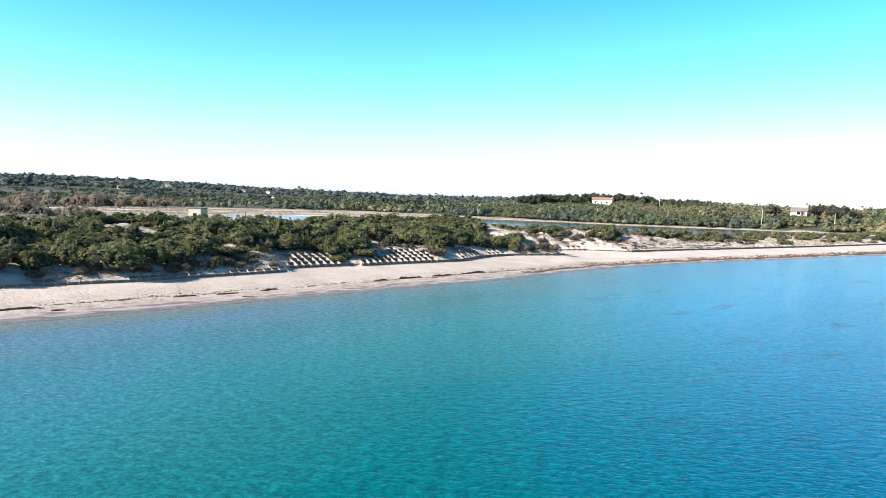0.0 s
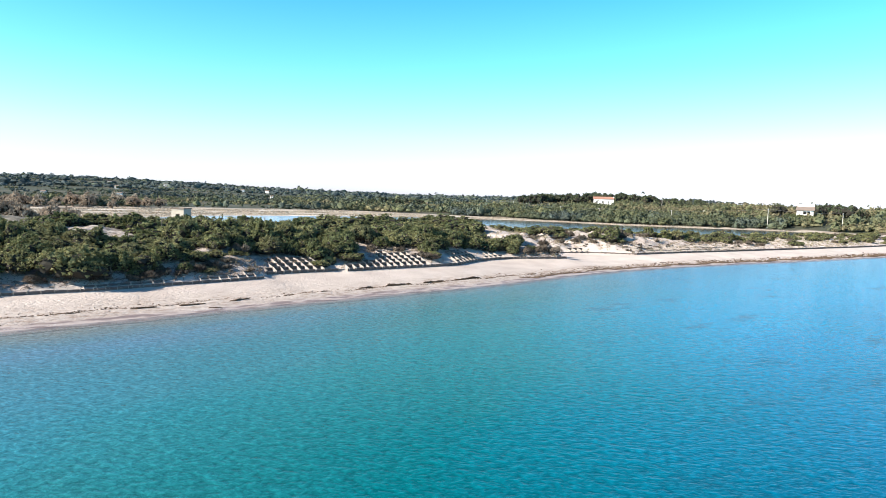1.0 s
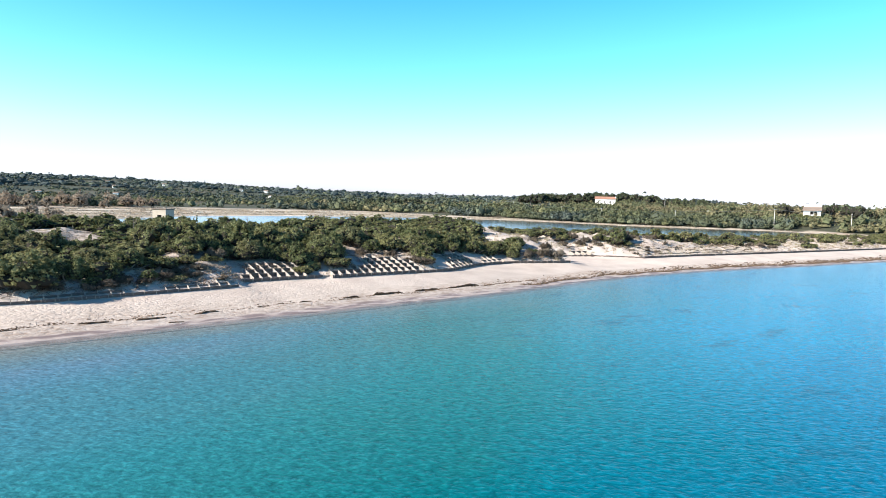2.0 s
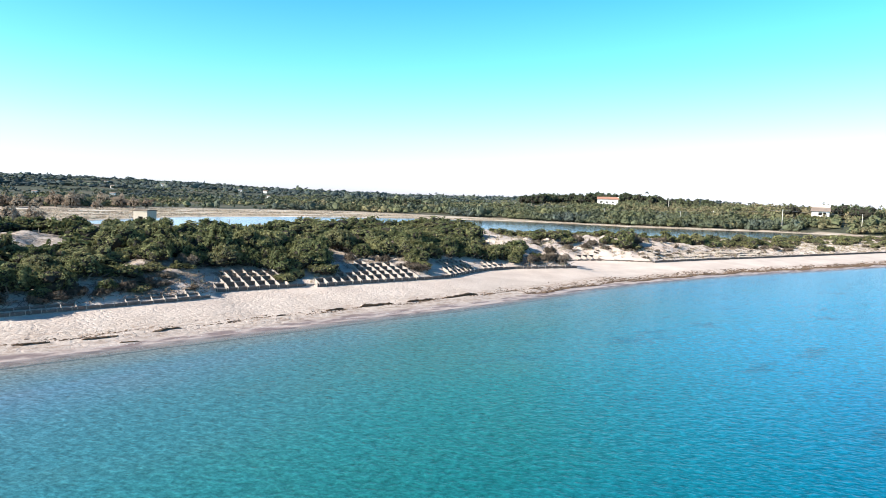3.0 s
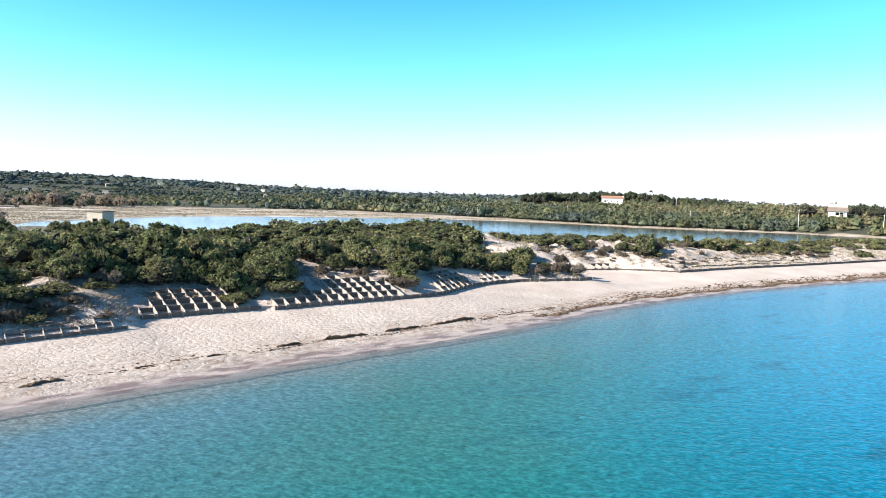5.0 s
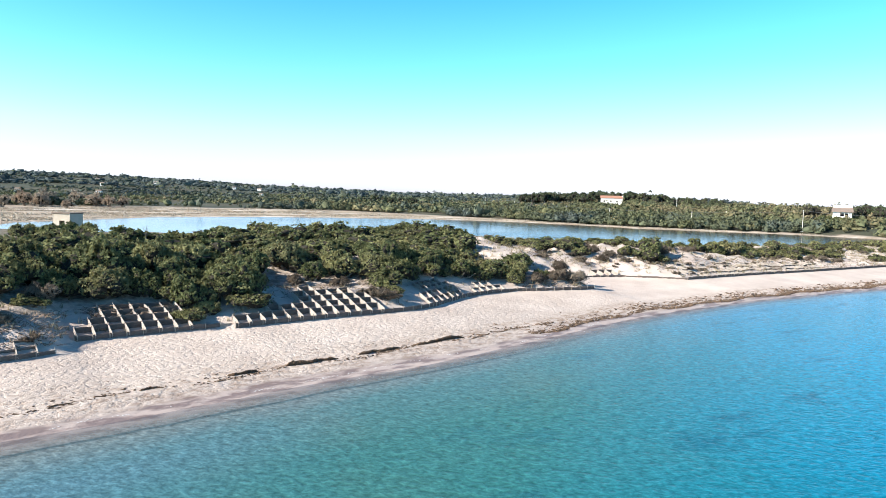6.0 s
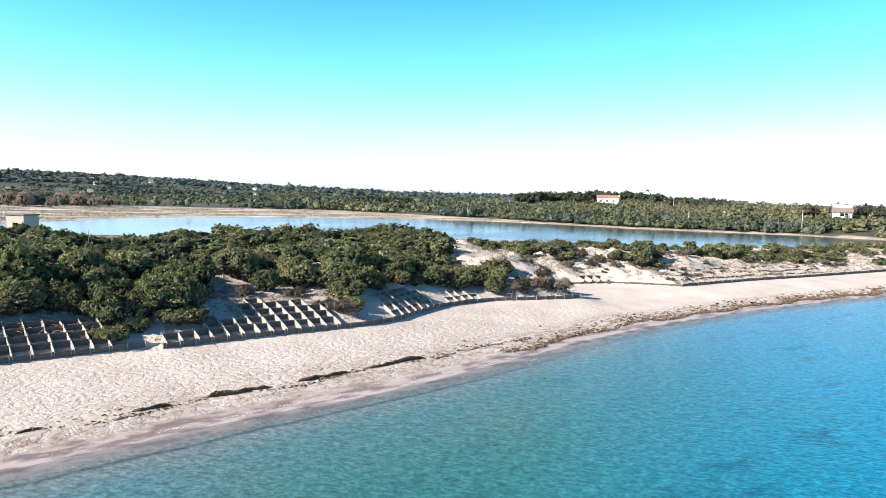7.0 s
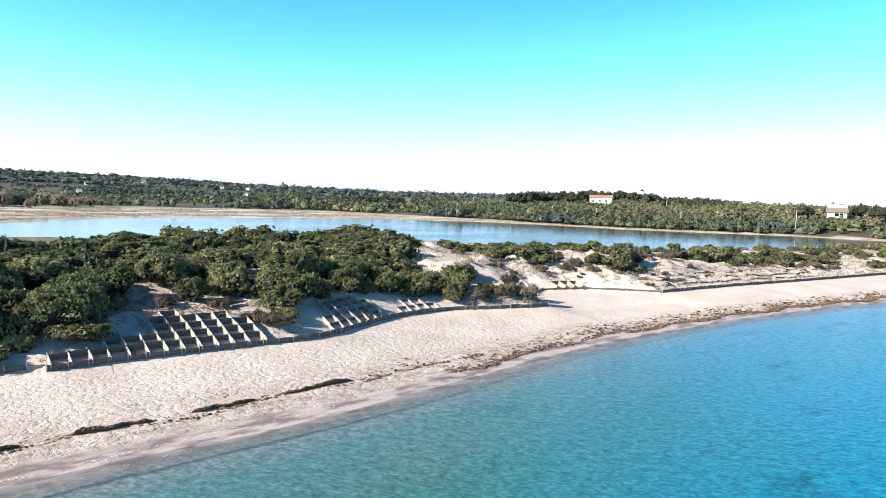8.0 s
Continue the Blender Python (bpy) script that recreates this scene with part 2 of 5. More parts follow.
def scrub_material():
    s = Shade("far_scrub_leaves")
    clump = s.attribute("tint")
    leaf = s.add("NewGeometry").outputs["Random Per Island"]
    # low tints go blue-grey: distance haze painted into the leaf colour
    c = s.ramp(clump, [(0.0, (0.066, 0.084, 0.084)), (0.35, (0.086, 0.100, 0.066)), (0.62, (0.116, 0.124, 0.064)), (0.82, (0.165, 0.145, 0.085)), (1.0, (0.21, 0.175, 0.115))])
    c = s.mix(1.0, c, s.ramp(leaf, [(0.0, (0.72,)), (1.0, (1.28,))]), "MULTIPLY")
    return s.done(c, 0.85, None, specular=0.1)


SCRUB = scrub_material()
BARK = plain_material("grey_bark", (0.17, 0.14, 0.11), (0.30, 0.26, 0.22), 9, 0.9, 0.02)
# weathered wattle twice: fronts darkened for shade, cross panels paled as if sunlit
WATTLE = plain_material("weathered_wattle", (0.105, 0.083, 0.073), (0.21, 0.175, 0.153), 14, 0.9, 0.01, (1, 1, 4))
SUNLIT_WATTLE = plain_material("sunlit_wattle", (0.28, 0.245, 0.215), (0.44, 0.395, 0.355), 14, 0.9, 0.01, (1, 1, 4))
STAKE = plain_material("weathered_stake", (0.28, 0.24, 0.20), (0.44, 0.39, 0.34), 12, 0.9, 0.01)
TWIG = plain_material("dry_twigs", (0.13, 0.095, 0.07), (0.27, 0.215, 0.17), 10, 0.95, 0.0)
WRACK = plain_material("dry_seaweed_clods", (0.085, 0.053, 0.034), (0.255, 0.18, 0.125), 5, 0.95, 0.05)
SEAWEED = plain_material("dead_seaweed", (0.050, 0.032, 0.021), (0.17, 0.11, 0.07), 6, 0.95, 0.08)
FOAM = plain_material("sea_foam", (0.78, 0.78, 0.78), (0.86, 0.86, 0.86), 8, 0.6, 0.0)
REED = leaf_material("dry_reeds", (0.28, 0.22, 0.155), (0.42, 0.35, 0.26), (0.50, 0.44, 0.36), 0.2)
MARRAM = leaf_material("marram_grass", (0.13, 0.11, 0.06), (0.30, 0.245, 0.15), (0.44, 0.38, 0.27), 0.2)
RENDER_WALL = plain_material("white_render", (0.78, 0.76, 0.72), (0.84, 0.82, 0.79), 2.0, 0.85, 0.0)
CONCRETE = plain_material("stained_concrete", (0.44, 0.375, 0.30), (0.62, 0.55, 0.46), 1.5, 0.9, 0.02)
TERRACOTTA = plain_material("terracotta_tiles", (0.33, 0.165, 0.11), (0.45, 0.25, 0.18), 3.0, 0.85, 0.02)
OLD_TILES = plain_material("faded_tiles", (0.22, 0.165, 0.135), (0.33, 0.26, 0.21), 3.0, 0.9, 0.02)
SLAB = plain_material("weathered_slab", (0.15, 0.115, 0.09), (0.25, 0.20, 0.16), 3.0, 0.9, 0.0)
DARK_PANE_AND_SHADE = plain_material("dark_pane_and_shade", (0.02, 0.02, 0.02), (0.04, 0.04, 0.04), 2.0, 0.9, 0.0)
POLE_WOOD = plain_material("pale_pole", (0.55, 0.52, 0.47), (0.70, 0.67, 0.62), 5, 0.8, 0.0)
WIRE = plain_material("wire_metal", (0.10, 0.10, 0.10), (0.16, 0.16, 0.16), 5, 0.5, 0.0)

# ---- the lie of the land -------------------------------------------------
def hash2(ix, iy, seed):
    n = (ix * 374761393 + iy * 668265263 + seed * 974711) & 0x7FFFFFFF
    n = ((n ^ (n >> 13)) * 1274126177) & 0x7FFFFFFF
    return ((n ^ (n >> 16)) & 0xFFFF) / 65535.0


def value_noise(x, y, seed=0):
    xi, yi = np.floor(x).astype(np.int64), np.floor(y).astype(np.int64)
    fx, fy = x - xi, y - yi
    fx, fy = fx * fx * (3 - 2 * fx), fy * fy * (3 - 2 * fy)
    a, b = hash2(xi, yi, seed), hash2(xi + 1, yi, seed)
    c, d = hash2(xi, yi + 1, seed), hash2(xi + 1, yi + 1, seed)
    return (a + (b - a) * fx) * (1 - fy) + (c + (d - c) * fx) * fy - 0.5


def fbm(x, y, seed=0, octaves=4):
    total, amp = 0.0, 1.0
    for k in range(octaves):
        total = total + amp * value_noise(x * 2 ** k, y * 2 ** k, seed + k)
        amp *= 0.5
    return total


def smooth(a, b, v):
    v = np.clip((v - a) / (b - a), 0, 1)
    return v * v * (3 - 2 * v)


def water_line(x):
    return np.interp(x, [-300, -60, 10, 29, 40, 49, 58, 66, 73, 82, 89, 97, 105, 117, 127, 145, 160, 175, 200, 230, 300, 500, 900],
                     [20, 57.5, 70.7, 72.2, 73.0, 73.4, 74.2, 74.5, 74.9, 76.0, 77.1, 78.4, 78.9, 79.1, 78.8, 77.0, 74.7, 73.1, 70.5, 66.6, 56, 20, -80])


def fence_line(x):
    return np.interp(x, [-60, 12, 26, 36, 44, 46.9, 48, 52, 59.2, 60.1, 64, 70, 74, 78, 82, 85, 90, 95, 98, 101, 106.5, 109, 112, 118, 124, 128, 131, 148, 162, 190, 222, 250, 300, 500],
                     [76, 84.3, 83.6, 84.8, 85.8, 86.6, 89.7, 89.9, 89.8, 88.9, 89.1, 89.1, 89.0, 88.7, 89.6, 91.2, 93.4, 94.1, 93.8, 92.6, 91.0, 90.7, 97, 100, 98, 94, 90.9, 89.6, 87.8, 84.8, 81.5, 80, 73, 45])


LAGOON = [(58, 236), (68, 212), (100, 178), (150, 146), (180, 137), (226, 125), (300, 118), (340, 118), (352, 126), (350, 140), (344, 170),
          (325, 197), (306, 226), (300, 262), (288, 288), (254, 320), (209, 333), (166, 342), (126, 336), (88, 308), (68, 294), (57, 264)]


def lagoon_distance(x, y):
    """Metres to the lagoon's edge, negative within."""
    best = np.full(np.shape(x), 1e9)
    inside = np.zeros(np.shape(x), bool)
    for (ax, ay), (bx, by) in zip(LAGOON, LAGOON[1:] + LAGOON[:1]):
        dx, dy = bx - ax, by - ay
        t = np.clip(((x - ax) * dx + (y - ay) * dy) / (dx * dx + dy * dy), 0, 1)
        best = np.minimum(best, np.hypot(x - ax - t * dx, y - ay - t * dy))
        crosses = ((ay > y) != (by > y)) & (x < (bx - ax) * (y - ay) / (by - ay + 1e-12) + ax)
        inside ^= crosses
    return np.where(inside, -best, best)


def far_side(x, y):
    """1 beyond the lagoon, 0 on the dune side."""
    edge = np.interp(x, [-200, 0, 60, 150, 226, 300, 346, 380, 500], [330, 245, 245, 230, 200, 160, 128, 108, 60])
    return smooth(-6, 6, y - edge)


def land(x, y):
    """The height of the ground or the bed of the water."""
    x, y = np.asarray(x, float), np.asarray(y, float)
    yw, yf = water_line(x), fence_line(x)
    out = yw - y
    sea = -0.075 * np.minimum(out, 12) - 0.035 * np.clip(out - 12, 0, 120) + 0.06 * fbm(x / 9, y / 4, 5)
    up = np.clip((y - yw) / (yf - yw), 0, 1)
    beach = 1.15 * up ** 0.85 + 0.13 * np.exp(-((y - yw - 3.2) / 0.9) ** 2) * smooth(-0.4, 0.5, fbm(x / 6, y / 30, 3) + 0.2)
    beach = beach + 0.05 * fbm(x / 1.4, y / 1.4, 7, 3) * smooth(0.15, 0.5, up)
    d = np.clip(y - yf, 0, None)
    crest = np.interp(x, [-60, 30, 60, 80, 95, 117, 140, 165, 200, 260], [5.1, 5.1, 4.6, 5.0, 5.4, 6.0, 5.0, 3.3, 2.4, 2.1])
    run = np.interp(x, [40, 104, 112, 135, 160], [10, 10, 13, 12, 10])
    front = 1.15 + (crest - 1.15) * (1 - np.exp(-d / run))
    hummock = fbm(x / 9, y / 9, 11, 4) * 1.5 + fbm(x / 2.2, y / 2.2, 17, 3) * np.interp(x, [95, 112, 170, 220], [0.35, 0.75, 0.7, 0.4])
    front = front + hummock * smooth(1.5, 12, d) * np.interp(x, [100, 165, 220], [1, 0.7, 0.4]) + 0.55 * fbm(x / 1.7, y / 1.5, 19, 2) * smooth(0.8, 3, d) * (smooth(106, 113, x) + 1 - smooth(46, 49, x)) * (1 - smooth(18, 24, d))
    lag = lagoon_distance(x, y)
    back = 0.25 + lag * np.interp(x, [60, 100, 125, 220], [0.125, 0.19, 0.19, 0.16])
    soft = np.exp(-np.clip(np.abs(front - back) / 0.8, 0, 30)) * 0.25
    dune = np.minimum(front, back) - soft
    near = np.where(y < yw, sea, np.where(y < yf, beach, dune))
    far_a = np.degrees(np.arctan2(x - 45, y - 35))
    r = np.hypot(x - 45, y - 35)
    ridge = np.interp(far_a, [20, 36, 42, 46, 49, 54, 60, 68, 74, 90], [1.5, 3, 4.5, 10.5, 13.0, 13.6, 9.6, 7.8, 6.5, 6])
    hill = np.interp(far_a, [-20, 6, 12, 18, 26, 34, 42, 48, 60], [48, 39, 36, 30, 18, 10, 6, 0, 0])
    start = np.interp(far_a, [0, 34, 42], [95, 60, 6])
    s = np.clip(lag - start, 0, None)
    far = 0.35 + 0.1 * fbm(x / 25, y / 25, 23) + ridge * (1 - np.exp(-s / np.interp(far_a, [40, 47, 56, 62, 70], [200, 200, 190, 85, 40])))
    far = far + hill * smooth(600, 2400, r) + fbm(x / 120, y / 120, 29, 3) * 2.2 * smooth(60, 300, s)
    k = far_side(x, y)
    z = near * (1 - k) + far * k
    bed = np.maximum(0.3 + lag * 0.12, -1.0)
    z = np.where(lag < 2.5, np.minimum(z, bed), z)
    return z
# ---- end of the land -----------------------------------------------------

# ---- mesh helpers ----
def mesh_from(name, verts, faces, material, shade_smooth=False):
    me = bpy.data.meshes.new(name)
    me.from_pydata([tuple(v) for v in verts] if not isinstance(verts, np.ndarray) else verts.tolist(), [], faces if isinstance(faces, list) else faces.tolist())
    me.materials.append(material)
    if shade_smooth:
        me.polygons.foreach_set("use_smooth", [True] * len(me.polygons))
    me.update()
    return me


def bm_mesh(name, bm, material):
    me = bpy.data.meshes.new(name)
    bm.to_mesh(me)
    bm.free()
    me.materials.append(material)
    return me


def part(name, data, parent, label="", m=None):
    ob = new(name, data)
    ob.parent = parent
    if m is not None:
        ob.matrix_basis = m
    return tagged(ob, label=label)


def box(bm, x0, y0, z0, x1, y1, z1, m=None):
    vs = [bm.verts.new(Vector(v) if m is None else m @ Vector(v)) for v in ((x0, y0, z0), (x1, y0, z0), (x1, y1, z0), (x0, y1, z0), (x0, y0, z1), (x1, y0, z1), (x1, y1, z1), (x0, y1, z1))]
    for f in ((0, 3, 2, 1), (4, 5, 6, 7), (0, 1, 5, 4), (1, 2, 6, 5), (2, 3, 7, 6), (3, 0, 4, 7)):
        bm.faces.new([vs[k] for k in f])


def tube(verts, faces, points, radii, sides=5):
    """Appends a tapered tube along points to the lists."""
    base = len(verts)
    for k, (p, r) in enumerate(zip(points, radii)):
        a = Vector(points[min(k + 1, len(points) - 1)]) - Vector(points[max(k - 1, 0)])
        q = a.to_track_quat("Z", "Y")
        for j in range(sides):
            t = 2 * math.pi * j / sides
            verts.append(Vector(p) + q @ Vector((r * math.cos(t), r * math.sin(t), 0)))
    for k in range(len(points) - 1):
        for j in range(sides):
            a, b = base + k * sides + j, base + k * sides + (j + 1) % sides
            faces.append((a, b, b + sides, a + sides))
    faces.append(tuple(base + (len(points) - 1) * sides + j for j in range(sides)))


def height(x, y):
    return float(land(np.array([x]), np.array([y]))[0])


# ---- the ground, one sheet to the horizon ----
def spread(a, b, fine, reach_low, reach_high, growth=1.13):
    mid = list(np.arange(a, b, fine))
    low, high, step = [], [], fine
    v = a
    while v > reach_low:
        step *= growth
        v -= step
        low.append(v)
    v, step = b, fine
    high.append(v)
    while v < reach_high:
        step *= growth
        v += step
        high.append(v)
    return np.array(low[::-1] + mid + high)


def grid_mesh(name, X, Y, Z, material, smooth_faces=True):
    nx, ny = X.shape
    verts = np.stack([X, Y, Z], -1).reshape(-1, 3)
    i = np.arange(nx * ny).reshape(nx, ny)
    faces = np.stack([i[:-1, :-1], i[1:, :-1], i[1:, 1:], i[:-1, 1:]], -1).reshape(-1, 4)
    return mesh_from(name, verts, faces, material, smooth_faces)


def put_attribute(me, name, values):
    me.attributes.new(name, "FLOAT", "POINT").data.foreach_set("value", np.asarray(values, np.float32).ravel())


gx, gy = spread(5, 215, 0.85, -2500, 3600, 1.05), spread(66, 136, 0.5, -1500, 3600, 1.055)
GX, GY = np.meshgrid(gx, gy, indexing="ij")
GZ = land(GX, GY)
ground_mesh = grid_mesh("ground", GX, GY, GZ, GROUND)
inland, lag_d, behind = GY - fence_line(GX), lagoon_distance(GX, GY), far_side(GX, GY)
shore = GY - water_line(GX)
put_attribute(ground_mesh, "wet", (1 - smooth(0.09, 0.16, GZ + 0.10 * fbm(GX / 2.2, GY / 2.5, 41))) * (shore < 30) + 0.3 * (1 - smooth(0.20, 0.34, GZ)) * (shore < 30) * (GZ > 0.02))
put_attribute(ground_mesh, "weed", smooth(0.3, 2.2, shore) * (1 - smooth(3.2, np.interp(GX, [70, 95], [10, 6.5]), shore)) * np.interp(GX, [40, 75, 95, 300], [0.6, 0.65, 0.9, 1]))
put_attribute(ground_mesh, "litter", smooth(2.5, 9, inland) * np.interp(GX, [95, 110, 170, 240], [0.8, 0.08, 0.16, 0.45]))
az_map = np.degrees(np.arctan2(GX - 45, GY - 35))
marsh_reach = np.interp(az_map, [0, 30, 36, 42, 47, 90], [150, 105, 60, 22, 4, 3])
put_attribute(ground_mesh, "marsh", behind * (1 - smooth(marsh_reach * 0.8, marsh_reach, lag_d)) + (1 - behind) * smooth(9, 4, lag_d) * 0.6)
put_attribute(ground_mesh, "soil", np.clip(behind * smooth(marsh_reach * 0.8, marsh_reach, lag_d) + (1 - behind) * smooth(20, 34, inland) * 0.7 * (GX < 104) * (1 - np.exp(-((GX - 34) / 10) ** 2 - ((GY - 121) / 14) ** 2)), 0, 1))
tagged(new("ground", ground_mesh), "pale sandy beach rising to dunes and scrub land", "ground", kind="structure")

# ---- sea and lagoon ----
sx = spread(-20, 240, 3.0, -3000, 3800, 1.12)
so = np.concatenate([[-4, -3, -2, -1, -0.5, 0, 0.5, 1, 2, 3, 4, 6, 8, 10], np.arange(13, 100, 4), np.geomspace(104, 3800, 26)])
SX, SO = np.meshgrid(sx, so, indexing="ij")
sea_mesh = grid_mesh("sea", SX, water_line(SX) - SO, np.zeros_like(SX), SEA)
sea_mesh.flip_normals()
put_attribute(sea_mesh, "offshore", SO)
sea = tagged(new("sea", sea_mesh), "clear turquoise sea turning deep blue, lightly rippled", "sea", kind="structure")
LXg, LYg = np.meshgrid(np.linspace(-30, 380, 42), np.linspace(113, 352, 25), indexing="ij")
tagged(new("lagoon", grid_mesh("lagoon", LXg, LYg, np.full_like(LXg, 0.015), LAGOON_WATER)), "calm blue-grey lagoon behind the dunes", "lagoon", kind="structure")

# ---- bushes ----
def icosphere(level):
    bm = bmesh.new()
    bmesh.ops.create_icosphere(bm, subdivisions=level, radius=1.0)
    v = np.array([x.co[:] for x in bm.verts])
    f = np.array([[x.index for x in face.verts] for face in bm.faces])
    bm.free()
    return v, f


ICO1, ICO2 = icosphere(1), icosphere(2)


def lumps(rng):
    """An uneven skin: a stretch for each direction from a lobe's middle."""
    k, ph = rng.normal(scale=2.6, size=(7, 3)), rng.uniform(0, 6.28, 7)
    return lambda d: 1 + 0.105 * np.sin(d @ k.T + ph).sum(1)[:, None] * 0.9


def sprays(rng, centre, radii, count, size, upward, squash=0.35, skin=None, wide=0.30):
    """Leaf sprays on the skin of an ellipsoid: their places and their three corners."""
    tufts = max(1, count // 7)
    t = rng.normal(size=(tufts, 3))
    t /= np.linalg.norm(t, axis=1)[:, None]
    which = rng.integers(0, tufts, count)
    d = t[which] + rng.normal(scale=0.11, size=(count, 3))
    d /= np.linalg.norm(d, axis=1)[:, None]
    d[:, 2] = np.where(d[:, 2] < -squash, -d[:, 2], d[:, 2])
    p = centre + d * radii * (rng.uniform(0.80, 1.12, tufts)[which][:, None] + rng.uniform(-0.07, 0.05, (count, 1))) * (skin(d) if skin else 1.0)
    n = d / radii
    n /= np.linalg.norm(n, axis=1)[:, None]
    # the sprays lie along the skin, tips raised, so that each lobe has a lit and a shaded side
    axis = np.cross(n, rng.normal(size=(count, 3)))
    axis /= np.linalg.norm(axis, axis=1)[:, None] + 1e-9
    axis = axis + 0.55 * n + np.array([0, 0, upward]) + rng.normal(scale=0.25, size=(tufts, 3))[which]
    axis /= np.linalg.norm(axis, axis=1)[:, None]
    side = np.cross(axis, n + rng.normal(scale=0.42, size=(count, 3)))
    side /= np.linalg.norm(side, axis=1)[:, None]
    ln = size * rng.uniform(0.55, 1.45, (count, 1))
    wd = ln * rng.uniform(wide * 0.5, wide, (count, 1))
    root_end = p - axis * ln * 0.45
    return p, np.stack([root_end + side * wd, p + axis * ln * 0.65, root_end - side * wd], 1)


def crown_mesh(name, seed, w, h, lobes, count, size, upward, material, core=0.78, spread_out=0.62, lift=0.0, wide=0.30, plumes=1.6):
    rng = np.random.default_rng(seed)
    balls = []
    for k in range(lobes):
        a, r = rng.uniform(0, 2 * np.pi), w / 2 * spread_out * 1.12 * math.sqrt(rng.uniform(0.02, 1))
        top = 1 - 0.62 * (2 * r / w) ** 2
        rad = w * rng.uniform(0.13, 0.27)
        rz = min(h * rng.uniform(0.20, 0.38), rad * 1.25)
        zc = lift * h + max(rz * 0.55, (h * top - rz) * rng.uniform(0.5, 1.06))
        balls.append((np.array([r * math.cos(a), r * math.sin(a) * 0.85, zc]), np.array([rad, rad * rng.uniform(0.7, 1.2), rz]), lumps(rng)))
    # ragged plumes that break the outline of the lobes
    for k in range(int(lobes * plumes)):
        c, r, skin = balls[rng.integers(lobes)]
        d = rng.normal(size=3)
        d[2] = abs(d[2]) * 0.9 + 0.25
        d /= np.linalg.norm(d)
        rad = w * rng.uniform(0.045, 0.09)
        balls.append((c + d * r * rng.uniform(0.75, 1.0), np.array([rad, rad * rng.uniform(0.7, 1.2), rad * rng.uniform(1.1, 2.1)]), lumps(rng)))
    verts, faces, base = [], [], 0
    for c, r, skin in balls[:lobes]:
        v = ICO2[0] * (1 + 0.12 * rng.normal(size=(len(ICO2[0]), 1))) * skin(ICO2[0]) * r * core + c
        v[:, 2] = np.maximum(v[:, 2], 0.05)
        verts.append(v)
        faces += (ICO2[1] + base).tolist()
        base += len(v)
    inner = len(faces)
    area = np.array([r[0] * r[2] for c, r, skin in balls])
    shares = np.maximum(10, count * area / area.sum()).astype(int)
    for each, (c, r, skin) in zip(shares, balls):
        p, q = sprays(rng, c, r, int(each), size, upward, 0.35, skin, wide)
        keep = p[:, 2] > 0.06
        for c2, r2, other in balls[:lobes]:
            if c2 is not c:
                keep &= ((((p - c2) / (r2 * 0.75)) ** 2).sum(1) > 1)
        q = q[keep]
        n = len(q)
        verts.append(q.reshape(-1, 3))
        i = np.arange(n) * 3 + base
        faces += np.stack([i, i + 1, i + 2], 1).tolist()
        base += 3 * n
    me = mesh_from(name, np.concatenate(verts), faces, material)
    # the core lobes carry the shade of the crown's inside as colour
    me.materials.append(SHADED_CORE)
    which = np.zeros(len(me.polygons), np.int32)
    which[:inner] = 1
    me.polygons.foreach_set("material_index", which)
    return me


def limbs_mesh(name, seed, w, h, count):
    rng = random.Random(seed)
    verts, faces = [], []
    for k in range(count):
        a = rng.uniform(0, 6.28)
        p, pts = Vector((rng.uniform(-0.1, 0.1), rng.uniform(-0.1, 0.1), -0.25)), []
        way = Vector((math.cos(a) * 0.8, math.sin(a) * 0.8, 0.9))
        step = h * 0.185
        for j in range(5):
            pts.append(p.copy())
            way = (way + Vector((rng.uniform(-0.45, 0.45), rng.uniform(-0.45, 0.45), rng.uniform(-0.15, 0.3)))).normalized()
            p = p + way * step
        tube(verts, faces, pts, [0.10 * w / 3 * (1 - 0.19 * j) for j in range(5)], 4)
    return mesh_from(name, verts, faces, BARK)


def bush_kind(name, label, category, group, seed, w, h, lobes, count, size, upward, material, core=0.78, limbs=6, wide=0.30):
    root = tagged(new(name), label, category, group)
    part("trunk", limbs_mesh("trunk", seed, w, h, limbs), root, "twisted grey stems")
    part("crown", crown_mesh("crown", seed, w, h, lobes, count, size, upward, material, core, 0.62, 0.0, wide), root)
    return root


J = "juniper bushes on the dune"
M = "mastic bushes on the dune"
G = "dry shrubs on the dune"
